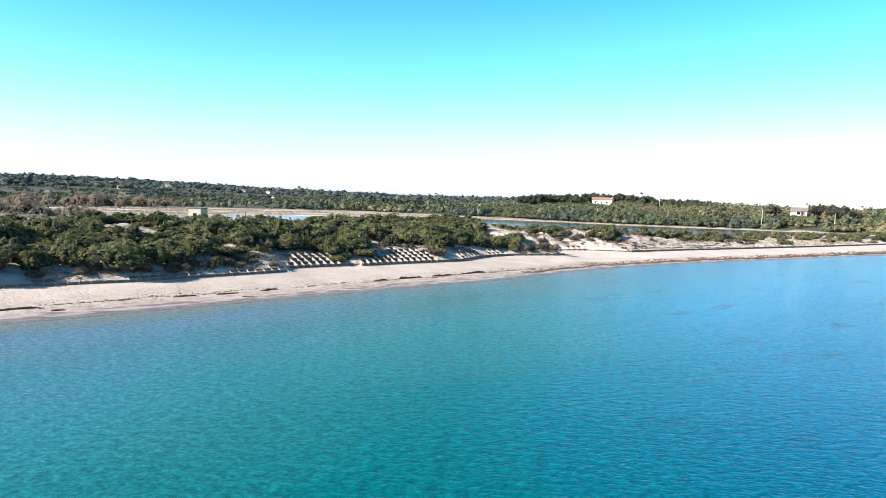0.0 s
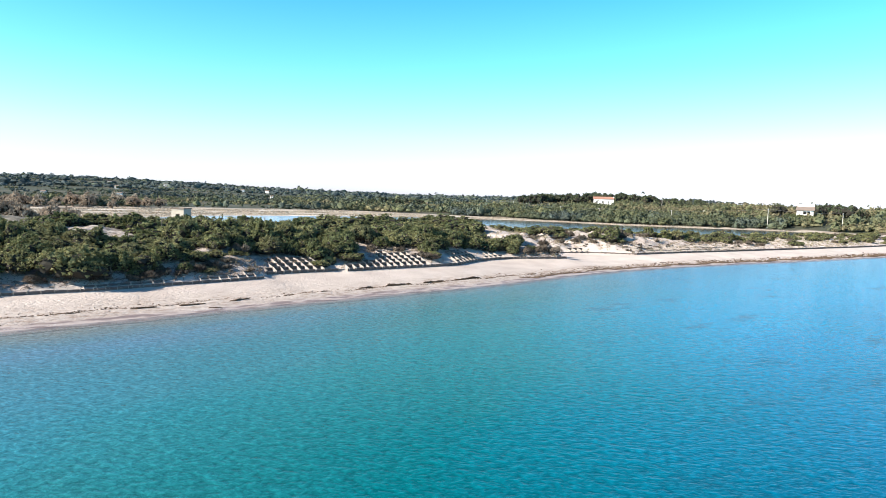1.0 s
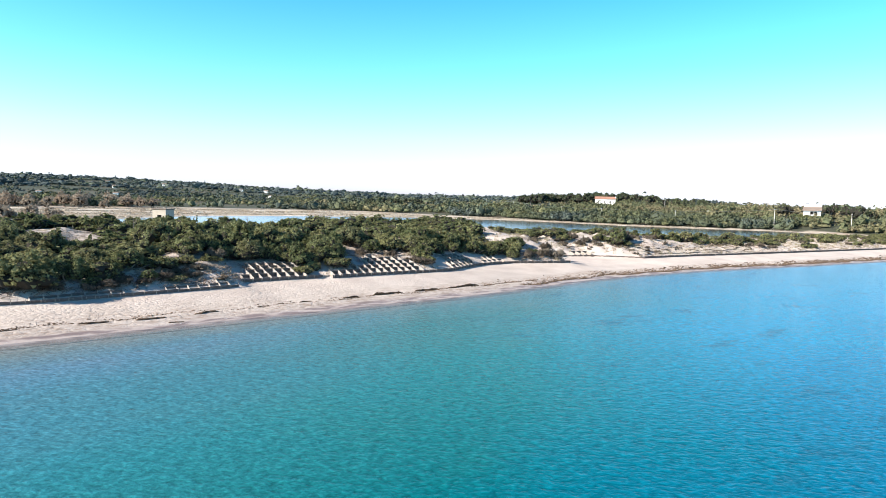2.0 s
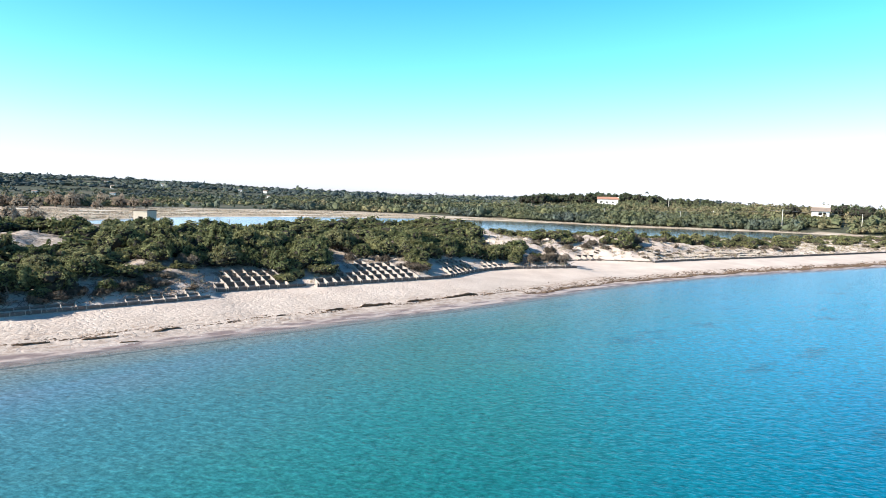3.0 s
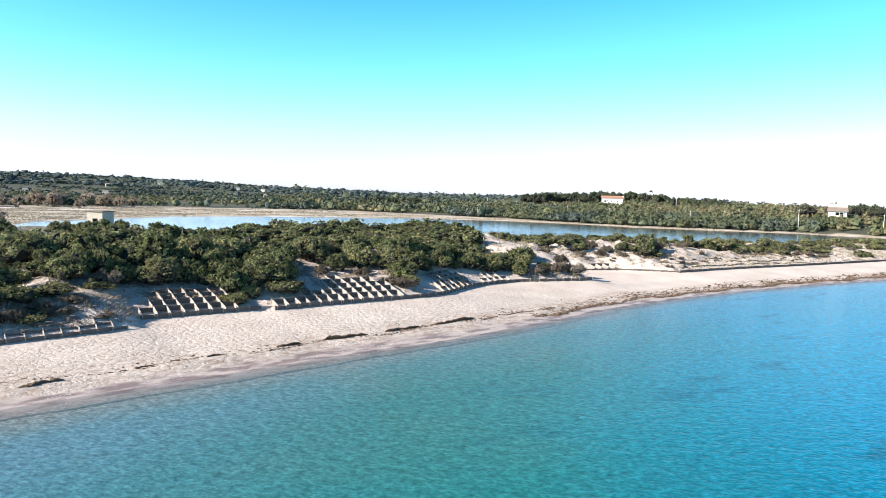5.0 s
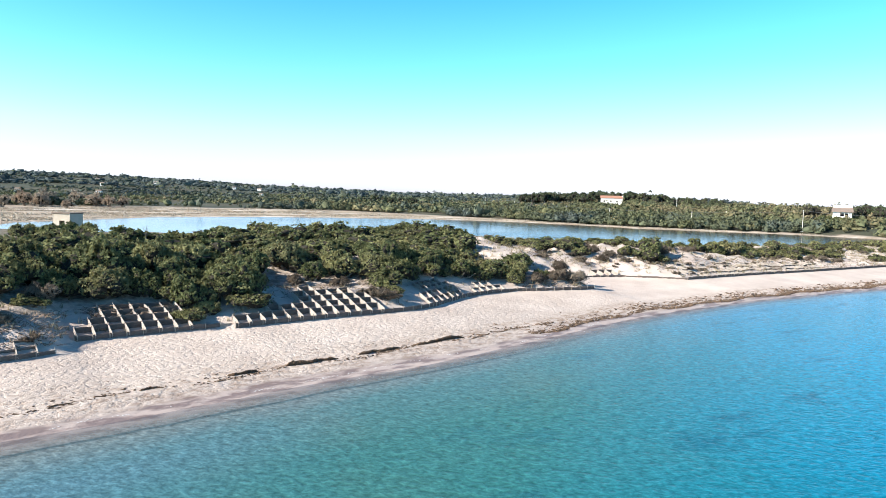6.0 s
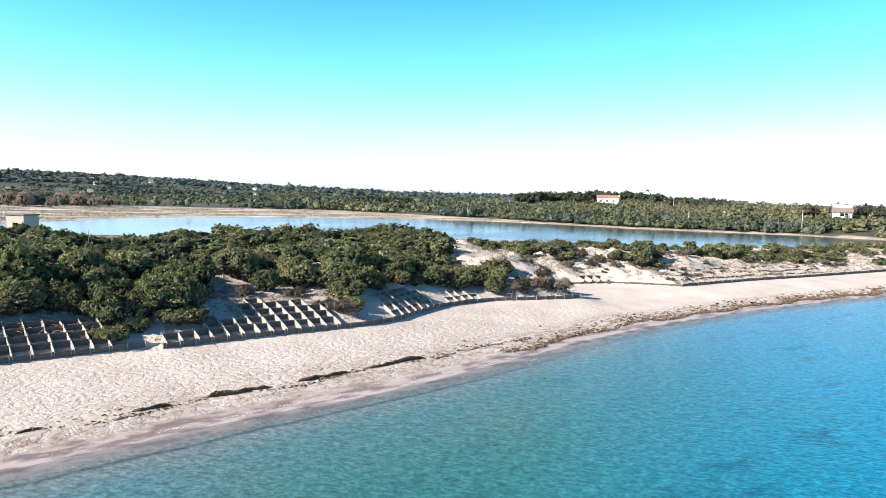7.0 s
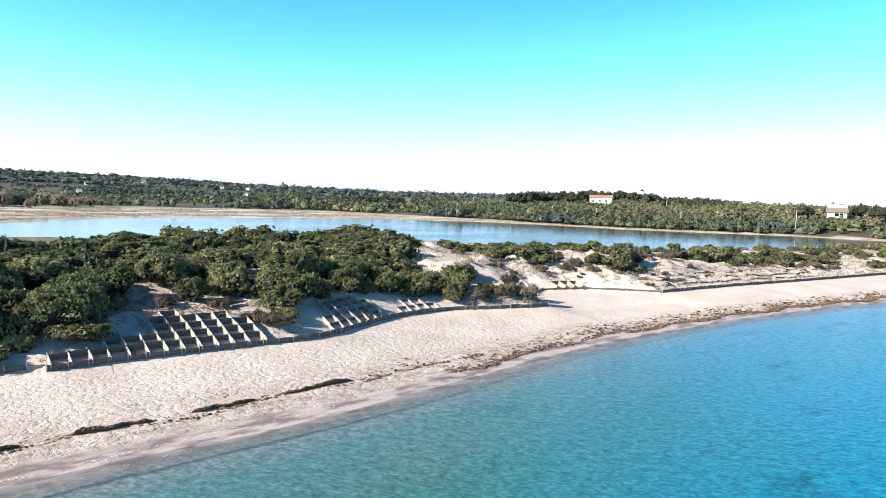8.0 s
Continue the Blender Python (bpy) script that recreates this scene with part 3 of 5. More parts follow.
PROTOS = {
    "juniper": [bush_kind("juniper_bush", "dense dark green juniper bush on sandy dune", "bush", J, 10 + k, w, h, n, int(c * 1.15), 0.165, 0.35, JUNIPER, 0.76, 4, 0.62)
                for k, (w, h, n, c) in enumerate(((4.6, 3.2, 15, 6400), (3.8, 3.0, 12, 5400), (5.2, 3.0, 18, 7200), (3.4, 3.4, 11, 5200), (4.2, 2.7, 16, 6000)))],
    "mastic": [bush_kind("mastic_bush", "rounded olive-green mastic bush on sandy dune", "bush", M, 30 + k, w, h, n, int(c * 1.15), 0.155, 0.25, MASTIC, 0.78, 4, 0.66)
               for k, (w, h, n, c) in enumerate(((4.4, 2.4, 15, 6000), (3.2, 1.9, 11, 4600), (5.0, 2.6, 17, 6800), (4.0, 2.2, 14, 5400)))],
    "shrub": [bush_kind("dry_shrub", "low grey-brown leafless shrub on pale sand", "shrub", G, 50 + k, w, h, n, c, 0.26, 0.6, GREY_SHRUB, 0.45, 9, 0.12)
              for k, (w, h, n, c) in enumerate(((2.6, 1.2, 9, 3600), (3.4, 1.4, 11, 4200)))],
    "far_juniper": [bush_kind("juniper_bush", "dark green juniper bush on the dune ridge", "bush", J, 70 + k, w, h, n, int(c * 1.15), 0.25, 0.4, JUNIPER, 0.8, 4, 0.7)
                    for k, (w, h, n, c) in enumerate(((4.6, 3.2, 11, 2100), (3.8, 3.0, 9, 1800), (5.2, 2.8, 12, 2300)))],
    "far_mastic": [bush_kind("mastic_bush", "low olive-green mastic bush on the dune ridge", "bush", M, 80 + k, w, h, n, int(c * 1.15), 0.24, 0.3, MASTIC, 0.8, 4, 0.7)
                   for k, (w, h, n, c) in enumerate(((4.4, 2.4, 11, 2000), (3.4, 2.0, 9, 1700), (5.0, 2.5, 12, 2200)))],
}
USED = set()


def plant(kind, x, y, scale=1.0, tall=1.0, rng=random, sink=0.12):
    if (x > 110 or y > 105) and kind != "shrub":
        kind = "far_" + kind
    root = rng.choice(PROTOS[kind])
    m = pose(x, y, height(x, y) - sink, rng.uniform(-6, 6), rng.uniform(-6, 6), rng.uniform(0, 360))
    if root.name not in USED:
        USED.add(root.name)
        ob = root
        ob.matrix_basis = m
    else:
        ob = copy_thing(root, m)
    ob.scale = (scale * rng.uniform(0.82, 1.22), scale * rng.uniform(0.82, 1.22), scale * tall)
    return ob


BARE = [(70.3, 101.2, 2.3, 6.2), (62.2, 104.2, 1.9, 2.0), (58.4, 128.7, 5.0, 2.4), (54.0, 94.4, 6.2, 2.7), (45.6, 92.4, 4.2, 3.2), (77.2, 95.2, 3.6, 2.6), (34.5, 118.5, 8.5, 13), (29, 108, 5, 5), (66, 93.5, 3.2, 3.2), (69.5, 97.5, 2.4, 4.5), (73, 95.5, 3.4, 2.6), (78.5, 94, 2.0, 1.8), (53, 92.5, 5.2, 3.4),
        (86.8, 93.4, 4.8, 3.4), (94, 92.5, 3.4, 2.2), (68, 91.5, 7.6, 3.6), (107, 113, 3.5, 2.5), (93.5, 97, 1.6, 1.6), (49, 96.5, 2, 1.5), (60, 103, 1.5, 2.5)]


def is_bare(x, y):
    return any(((x - a) / c) ** 2 + ((y - b) / d) ** 2 < 1 for a, b, c, d in BARE)


def line_y_at(x):
    return float(fence_line(np.array(x)))


def plant_dune():
    rng = random.Random(4)
    spots = []

    def free(x, y, gap):
        return all((x - a) ** 2 + (y - b) ** 2 > ((gap + g) * 0.5) ** 2 for a, b, g in spots)

    def put(kind, x, y, scale, tall=1.0, gap=None):
        spots.append((x, y, gap or 2.6 * scale))
        plant(kind, x, y, scale, tall, rng)

    # bushes that stand out along the front
    for kind, x, y, s, t in (("mastic", 59.0, 92.4, 0.85, 0.9), ("mastic", 57.0, 91.6, 0.7, 0.6), ("juniper", 57.8, 94.2, 1.0, 1.0), ("juniper", 61.6, 95.4, 1.05, 0.95), ("mastic", 59.4, 94.6, 0.9, 1.0), ("juniper", 63.6, 97.8, 0.95, 0.95), ("mastic", 57.2, 95.6, 0.8, 0.9),
                             ("juniper", 55.4, 97.4, 0.95, 0.9), ("juniper", 52.0, 97.6, 1.0, 0.9), ("mastic", 62.8, 92.6, 0.8, 0.75), ("juniper", 63.4, 95.0, 1.05, 1.05), ("mastic", 39.6, 88.4, 0.6, 0.5), ("juniper", 37.0, 87.8, 0.7, 0.65), ("shrub", 45.2, 88.4, 0.7, 0.6), ("shrub", 21.0, 86.6, 0.8, 0.8), ("shrub", 30.6, 86.4, 0.9, 0.8), ("shrub", 34.2, 87.6, 0.9, 0.9), ("shrub", 40.8, 89.6, 0.8, 0.9), ("mastic", 31.4, 87.8, 0.6, 0.7), ("shrub", 43.4, 91.0, 0.9, 0.9), ("juniper", 64.4, 101.4, 1.0, 0.9), ("mastic", 66.8, 100.2, 0.6, 0.9),
                             ("juniper", 73.2, 99.6, 1.05, 0.75), ("juniper", 76.8, 99.8, 1.05, 0.8), ("juniper", 80.2, 99.2, 1.0, 0.8), ("mastic", 79.6, 95.2, 0.9, 0.8), ("mastic", 78.6, 92.8, 0.8, 0.7),
                             ("shrub", 76.8, 91.6, 1.15, 1.0), ("shrub", 75.6, 93.0, 0.8, 0.9), ("juniper", 84.4, 98.8, 1.05, 0.8), ("juniper", 87.8, 99.2, 1.1, 0.85), ("mastic", 90.8, 98.6, 0.85, 0.8), ("juniper", 93.0, 98.4, 0.95, 0.8), ("mastic", 95.6, 98.0, 0.9, 0.85), ("juniper", 90.2, 102.2, 1.1, 0.8), ("juniper", 94.0, 103.4, 1.0, 0.8), ("mastic", 98.2, 101.6, 1.0, 0.8), ("juniper", 86.4, 103.0, 1.1, 0.85),
                             ("juniper", 94.4, 100.6, 1.0, 0.75), ("juniper", 98.0, 98.6, 1.0, 0.75), ("juniper", 101.4, 97.2, 0.95, 0.75), ("mastic", 99.2, 95.8, 0.7, 0.9), 
                             ("mastic", 104.0, 95.4, 0.6, 0.9), ("shrub", 105.6, 94.2, 1.3, 0.95), ("shrub", 107.4, 93.0, 1.1, 1.0), ("shrub", 102.4, 94.4, 0.9, 1.0), ("shrub", 107.6, 95.6, 0.9, 1.2),
                             ("mastic", 11.5, 88.0, 1.3, 0.9), ("juniper", 16.2, 88.8, 1.1, 0.8), ("mastic", 19.6, 89.6, 1.2, 0.9), ("mastic", 24.2, 88.0, 1.7, 0.95), ("juniper", 29.0, 89.0, 1.1, 0.85), ("mastic", 32.4, 89.6, 1.1, 0.85), ("juniper", 35.6, 90.8, 1.0, 0.8), ("mastic", 38.8, 91.4, 1.1, 0.75), ("shrub", 70.6, 98.8, 0.8, 1.0), ("shrub", 74.4, 96.6, 0.7, 0.9), ("shrub", 66.4, 98.4, 0.7, 0.9),
                             ("shrub", 38.5, 88.2, 0.9, 0.9), ("shrub", 42.0, 89.4, 0.9, 0.8), ("shrub", 32.6, 86.6, 0.8, 0.8), ("mastic", 42.2, 92.4, 0.8, 0.65), ("mastic", 46.0, 94.0, 0.7, 0.65),
                             ("shrub", 27.5, 86.0, 0.8, 0.7), ("shrub", 36.2, 87.4, 0.8, 0.7), ("mastic", 15.8, 86.6, 0.6, 0.6), ("juniper", 43.6, 96.6, 0.9, 0.75), ("juniper", 48.0, 98.6, 0.9, 0.9)):
        put(kind, x, y, s, t)
    # the thicket on the dune
    for n in range(9000):
        x, y = rng.uniform(3, 113), rng.uniform(87, 140)
        d = y - float(fence_line(np.array(x)))
        s = rng.uniform(0.75, 1.45)
        if x < 3 + (y - 84) * 0.12 or d < (4.0 if x < 36 else 4.5 if x < 47 else 6.5) or (y > 133 and rng.random() < 0.6):
            continue
        if x > (105 if y < 102 else 52 + (y - 40) / 1.36) or is_bare(x, y) or not free(x, y, 2.2 * s):
            continue
        kind = "juniper" if rng.random() < 0.52 else "mastic" if rng.random() < 0.80 else "shrub"
        if len(spots) < 450:
            put(kind, x, y, s, rng.uniform(0.60, 1.08) * min(1.0, (0.72 if x < 34 else 0.5) + d / 18) * (0.75 if x > 93 else 1.0) * (0.85 if 22 < x < 45 and y < 110 else 0.85 if x > 90 and y > 103 else 0.8 if y > 106 else 1.0), 2.2 * s)
    # single bushes on the lower dune further along
    for kind, x, y, s, t in (("juniper", 121, 112, 0.8, 0.75), ("juniper", 124.5, 110.5, 0.9, 0.75), ("juniper", 127.5, 110.2, 0.85, 0.8), ("mastic", 125.6, 107.0, 0.7, 0.8), ("shrub", 122.5, 104.6, 0.8, 0.8),
                             ("shrub", 126.8, 103.6, 0.9, 0.8), ("juniper", 118, 117, 0.7, 0.6), ("mastic", 115.5, 127.5, 0.7, 0.6), ("mastic", 119, 128.5, 0.7, 0.5), ("juniper", 122.5, 120, 0.7, 0.6),
                             ("shrub", 129.6, 101.0, 0.8, 0.7), ("juniper", 133.6, 99.8, 0.95, 0.95), ("juniper", 136.2, 101.6, 1.0, 1.0), ("juniper", 139.6, 105, 0.9, 0.9), ("shrub", 142.5, 103.6, 1.0, 1.0),
                             ("shrub", 146.5, 104.5, 1.0, 1.0), ("shrub", 149.5, 102.6, 1.0, 0.9), ("mastic", 153.0, 103.5, 1.1, 1.05), ("mastic", 157.0, 102.2, 1.15, 1.05), ("mastic", 161, 101.4, 1.15, 1.05),
                             ("juniper", 165.0, 101.0, 1.1, 0.85), ("mastic", 169.0, 100.2, 0.9, 0.7), ("mastic", 150.5, 107.5, 0.8, 0.8), ("juniper", 119.8, 119.6, 0.8, 0.6), ("mastic", 122.6, 117.6, 0.9, 0.65), ("juniper", 125.2, 115.2, 0.95, 0.7), ("mastic", 128.2, 114.6, 0.9, 0.8), ("juniper", 129.6, 112.4, 0.8, 0.7), ("shrub", 127.6, 106.4, 1.0, 0.9),
                             ("shrub", 129.4, 104.4, 1.0, 0.9), ("shrub", 124.2, 107.6, 0.8, 0.8), ("shrub", 119.0, 109.5, 0.6, 0.8), ("shrub", 116.2, 106.5, 0.6, 0.8), ("mastic", 131.8, 103.0, 0.8, 0.8), ("juniper", 134.8, 98.0, 0.7, 0.75), ("shrub", 139.8, 101.6, 1.1, 1.0),
                             ("shrub", 144.4, 106.0, 1.1, 1.1), ("mastic", 148.6, 106.2, 0.9, 0.8), ("juniper", 163.2, 98.8, 0.8, 0.75), ("mastic", 172.6, 99.0, 0.9, 0.7), ("mastic", 176.0, 98.2, 0.9, 0.7), ("mastic", 179.6, 97.4, 0.9, 0.7), ("mastic", 183.4, 96.8, 0.9, 0.7),
                             ("shrub", 175.0, 92.6, 0.9, 0.8), ("shrub", 178.6, 91.4, 0.9, 0.8), ("shrub", 182.0, 90.6, 0.8, 0.8), ("mastic", 187.0, 95.4, 0.9, 0.7), ("mastic", 191.0, 94.4, 0.9, 0.7), ("shrub", 139.5, 93.6, 0.8, 0.6), ("shrub", 142.6, 93.9, 0.8, 0.6), ("shrub", 136.5, 94.4, 0.7, 0.6)):
        put(kind, x, y, s, t)
    for n in range(46):
        x = rng.uniform(112, 178)
        put("shrub", x, line_y_at(x) + rng.uniform(2.0, 13.0), rng.uniform(0.28, 0.55), rng.uniform(0.7, 1.0))
    for n in range(500):
        x, y = rng.uniform(110, 175), rng.uniform(100, 132)
        d = y - float(fence_line(np.array(x)))
        s = rng.uniform(0.5, 0.85)
        if d < np.interp(x, [110, 118, 135, 170], [27, 20, 14, 9]) or lagoon_distance(np.array(x), np.array(y)) < 9 or not free(x, y, 2.5 * s):
            continue
        if len(spots) < 630:
            put(rng.choice(("mastic", "juniper", "shrub")), x, y, s, rng.uniform(0.5, 0.75), 2.5 * s)
    for n in range(900):
        x, y = rng.uniform(160, 330), rng.uniform(78, 122)
        d = y - float(fence_line(np.array(x)))
        s = rng.uniform(0.55, 0.95)
        if d < np.interp(x, [130, 168, 200], [12, 7, 4]) or lagoon_distance(np.array(x), np.array(y)) < 4 or not free(x, y, 2.3 * s):
            continue
        if len(spots) < 835:
            put(rng.choice(("mastic", "mastic", "juniper", "shrub")), x, y, s, rng.uniform(0.6, 0.85), 2.3 * s)


plant_dune()

# ---- far scrub and woods, one sheet of clumps ----
def scrub():
    rng = np.random.default_rng(8)
    verts, faces, tints, base = [], [], [], 0

    def region(n, r0, r1, a0, a1, w0, w1, flakes, power=1.0):
        nonlocal base
        a = np.radians(rng.uniform(a0, a1, n))
        r = r0 + (r1 - r0) * rng.uniform(0, 1, n) ** power
        x, y = 45 + r * np.sin(a), 35 + r * np.cos(a)
        lag = lagoon_distance(x, y)
        reach = np.interp(np.degrees(a), [0, 30, 36, 42, 47, 90], [140, 100, 56, 22, 6, 4.5])
        ok = ((far_side(x, y) > 0.5) | ((x > 336) & (y > fence_line(x) + 8))) & (lag > reach)
        ok &= ~((np.abs(x - 458) < 11) & (np.abs(y - 356) < 11)) & ~((np.abs(x - 397.4) < 5.6) & (np.abs(y - 172) < 6.5))
        open_land = fbm(x / 55, y / 38, 61, 4)
        ok &= rng.uniform(0, 1, n) < np.clip((0.85 if r0 < 470 and a0 > 20 else 0.62) + (1.6 if r0 < 470 and a0 > 20 else 3.4) * open_land, 0.03, 1)
        stand = fbm(x / 150, y / 65, 62, 3)
        if r0 > 600 or a0 < 20:
            ok &= rng.uniform(0, 1, n) < np.clip(1.0 + 3.2 * stand, 0.12, 1)
        x, y, stand = x[ok], y[ok], stand[ok]
        z = land(x, y)
        # tint drops with distance, which puts haze into the clump colour
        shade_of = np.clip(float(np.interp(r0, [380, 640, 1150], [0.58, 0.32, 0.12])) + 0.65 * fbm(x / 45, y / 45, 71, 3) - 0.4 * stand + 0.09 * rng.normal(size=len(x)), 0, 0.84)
        for k in range(len(x)):
            w = rng.uniform(w0, w1) * (1.0 if r0 < 470 and a0 > 20 else 0.75 + 1.3 * max(0.0, stand[k])) * (0.55 if (x[k] - 441) ** 2 + (y[k] - 342) ** 2 < 500 else 1) * (1.0 if r0 < 600 and a0 > 20 else min(1.7, rng.lognormal(0.0, 0.38))) * (1.3 if rng.random() < 0.12 else 1)
            h = w * (rng.uniform(0.55, 0.95) if r0 < 600 else rng.uniform(0.42, 0.65))
            c = np.array([x[k], y[k], z[k] + h * 0.42])
            rad = np.array([w / 2, w / 2, h * 0.58])
            ico = ICO1
            m = len(ico[0])
            rad = rad * np.array([rng.uniform(0.7, 1.5), rng.uniform(0.7, 1.5), rng.uniform(0.75, 1.15)])
            skin = lumps(rng)
            v = ico[0] * (1 + 0.13 * rng.normal(size=(m, 1))) * skin(ico[0]) * rad * (0.60 if flakes > 12 else 0.74) + c
            verts.append(v)
            faces.append(ico[1] + base)
            base += m
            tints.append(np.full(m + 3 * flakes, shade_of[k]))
            p, q = sprays(rng, c, rad, flakes, w * (0.125 if flakes > 30 else 0.16), 0.3, 0.35, skin, 0.8)
            t = q.reshape(-1, 3)
            verts.append(t)
            faces.append(np.arange(len(t)).reshape(-1, 3) + base)
            base += len(t)

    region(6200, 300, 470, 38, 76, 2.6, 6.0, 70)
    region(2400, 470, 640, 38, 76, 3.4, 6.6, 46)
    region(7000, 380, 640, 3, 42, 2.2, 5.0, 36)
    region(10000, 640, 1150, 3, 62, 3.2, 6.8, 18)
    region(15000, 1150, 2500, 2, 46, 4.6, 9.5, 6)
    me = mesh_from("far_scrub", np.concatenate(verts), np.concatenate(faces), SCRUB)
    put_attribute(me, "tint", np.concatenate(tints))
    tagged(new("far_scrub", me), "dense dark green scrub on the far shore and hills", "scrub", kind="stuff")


scrub()

# ---- wattle sand fences ----
CELL = 1.22


def panel_mesh(name, seed, length=CELL, tall=0.52, material=WATTLE):
    """One woven sheet of rods, ridged and wavy on both faces, along x from the origin."""
    rng = random.Random(seed)
    rods, cols = 7, 5
    levels = 2 * rods + 1
    verts, faces = [], []
    sag = [rng.uniform(-0.03, 0.03) for k in range(cols + 1)]
    for side in (1, -1):
        for i in range(cols + 1):
            for k in range(levels):
                rod = k // 2
                weave = 0.022 * math.cos(math.pi * (i + rod)) if k % 2 else 0.0
                thick = 0.034 if k % 2 else 0.010
                z = tall * k / (levels - 1) - 0.06 + (sag[i] if k > levels - 4 else 0) + rng.uniform(-0.008, 0.008)
                verts.append((length * i / cols, weave + side * thick, z))
    n = (cols + 1) * levels
    for i in range(cols):
        for k in range(levels - 1):
            a = i * levels + k
            faces.append((a, a + 1, a + levels + 1, a + levels))
            faces.append((n + a, n + a + levels, n + a + levels + 1, n + a + 1))
        top = i * levels + levels - 1
        faces.append((top, n + top, n + top + levels, top + levels))
    for i in (0, cols):
        for k in range(levels - 1):
            a = i * levels + k
            faces.append((a, n + a, n + a + 1, a + 1) if i == 0 else (a, a + 1, n + a + 1, n + a))
    return mesh_from(name, verts, faces, material)


def stake_mesh(name, seed):
    rng = random.Random(seed)
    verts, faces = [], []
    tube(verts, faces, [(0, 0, -0.4), (0.01, 0, 0.3), (rng.uniform(-0.03, 0.03), rng.uniform(-0.03, 0.03), 0.60)], [0.042, 0.040, 0.032], 6)
    return mesh_from(name, verts, faces, STAKE)


PANELS = [panel_mesh("wattle_panel", 100 + k) for k in range(4)]
PALE_PANELS = [panel_mesh("wattle_panel", 110 + k, CELL, 0.56, SUNLIT_WATTLE) for k in range(3)]
STAKES = [stake_mesh("stake", 120 + k) for k in range(3)]
fence_rng = random.Random(12)


def fence_thing(label):
    return tagged(new("wattle_fence"), label, "fence", "wattle fences along the dune")


def panel(parent, x0, y0, x1, y1, sink=0.0, kinds=PANELS):
    a, b = Vector((x0, y0, height(x0, y0) - sink)), Vector((x1, y1, height(x1, y1) - sink))
    d = b - a
    flat = math.hypot(d.x, d.y)
    m = Matrix.Translation(a) @ Matrix.Rotation(math.atan2(d.y, d.x), 4, "Z") @ Matrix.Rotation(-math.atan2(d.z, flat) + radians(fence_rng.uniform(-1.5, 1.5)), 4, "Y") @ Matrix.Rotation(radians(fence_rng.uniform(-5, 5)), 4, "X")
    part("wattle_panel", fence_rng.choice(kinds), parent, "pale wattle panel with sunlight in its colour" if kinds is PALE_PANELS else "", m @ Matrix.Diagonal((d.length / CELL, 1, fence_rng.uniform(0.92, 1.08), 1)))


def stake(parent, x, y, sink=0.0):
    part("stake", fence_rng.choice(STAKES), parent, "", pose(x, y, height(x, y) - sink, fence_rng.uniform(-4, 4), fence_rng.uniform(-4, 4), fence_rng.uniform(0, 360)))


def line_y(x, row=0.0):
    return float(fence_line(np.array(x))) + 0.12 + row


def front_run(x0, x1, label, sink=0.05, row=0.0, keep=1.0, posts=1):
    thing = fence_thing(label)
    n = round((x1 - x0) / CELL)
    for k in range(n):
        a, b = x0 + (x1 - x0) * k / n, x0 + (x1 - x0) * (k + 1) / n
        if fence_rng.random() < keep:
            panel(thing, a, line_y(a, row), b, line_y(b, row), sink)
            if k % posts == 0:
                stake(thing, a, line_y(a, row) - 0.04, sink + 0.1 * (posts > 1))
    stake(thing, x1, line_y(x1, row) - 0.04, sink)


def cells(x0, depths, label, first=0.0, pitch=1.2, sink=0.0):
    """Square cells up the slope: depths gives the rows behind the front line at each crossing fence."""
    thing = fence_thing(label)
    for i, rows in enumerate(depths):
        x = x0 + CELL * i
        for k in range(rows):
            y0, y1 = line_y(x, first + pitch * k), line_y(x, first + pitch * (k + 1))
            panel(thing, x, y0, x, y1, sink, PALE_PANELS)
            stake(thing, x, y1, sink)
            if i + 1 < len(depths) and depths[i + 1] > k:
                x2 = x + CELL
                panel(thing, x, y1, x2, line_y(x2, first + pitch * (k + 1)), sink)


front_run(9.0, 46.4, "low woven wattle fence at the foot of the dune", 0.14)
front_run(48.2, 59.2, "woven wattle fence along the beach edge")
front_run(60.2, 109.0, "long woven wattle fence between beach and dune")
front_run(117.0, 131.0, "wattle fence round a sandy hollow", 0.2)
front_run(131.0, 252.0, "straight low wattle fence below the open dune", 0.08, 0.0, 1.0, 3)
gap_fence = fence_thing("pale plank across a gap in the fence")
bm = bmesh.new()
box(bm, 0, -0.03, -0.15, 1.0, 0.03, 0.32)
bmesh.ops.bevel(bm, geom=bm.edges[:], offset=0.008, segments=1, affect="EDGES")
part("board", bm_mesh("board", bm, STAKE), gap_fence, "", pose(59.2, line_y(59.2) - 0.1, height(59.2, line_y(59.2)), 0, 0, -3))
for x in (59.22, 60.18):
    stake(gap_fence, x, line_y(x) - 0.02)
cells(48.4, [1, 2, 4, 4, 4, 4, 4, 4], "weathered wattle sand-trap cells in dune sand")
cells(60.4, [1, 1, 1, 2, 3, 2, 4, 5, 5, 4, 4, 4, 3], "stepped wattle sand-trap cells below dark bushes")
cells(81.6, [2, 4, 4, 4, 4, 4, 3], "sunlit lattice of wattle sand-trap cells", 0.0, 1.2, 0.2)
cells(91.6, [1, 2, 2, 2, 1], "small half-buried wattle cells", 0.1, 1.2, 0.25)
cells(38.0, [1, 1, 1, 1, 1, 2, 2], "broken wattle cells in shaded sand", 0.1, 0.9, 0.3)
cells(25.0, [1, 1, 1, 1, 1, 1, 1, 1], "short wattle cross fences at the dune foot", 0.1, 0.8, 0.22)
cells(15.2, [2, 2, 1], "short wattle cross fences in a sandy gap", 0.1, 0.9, 0.22)
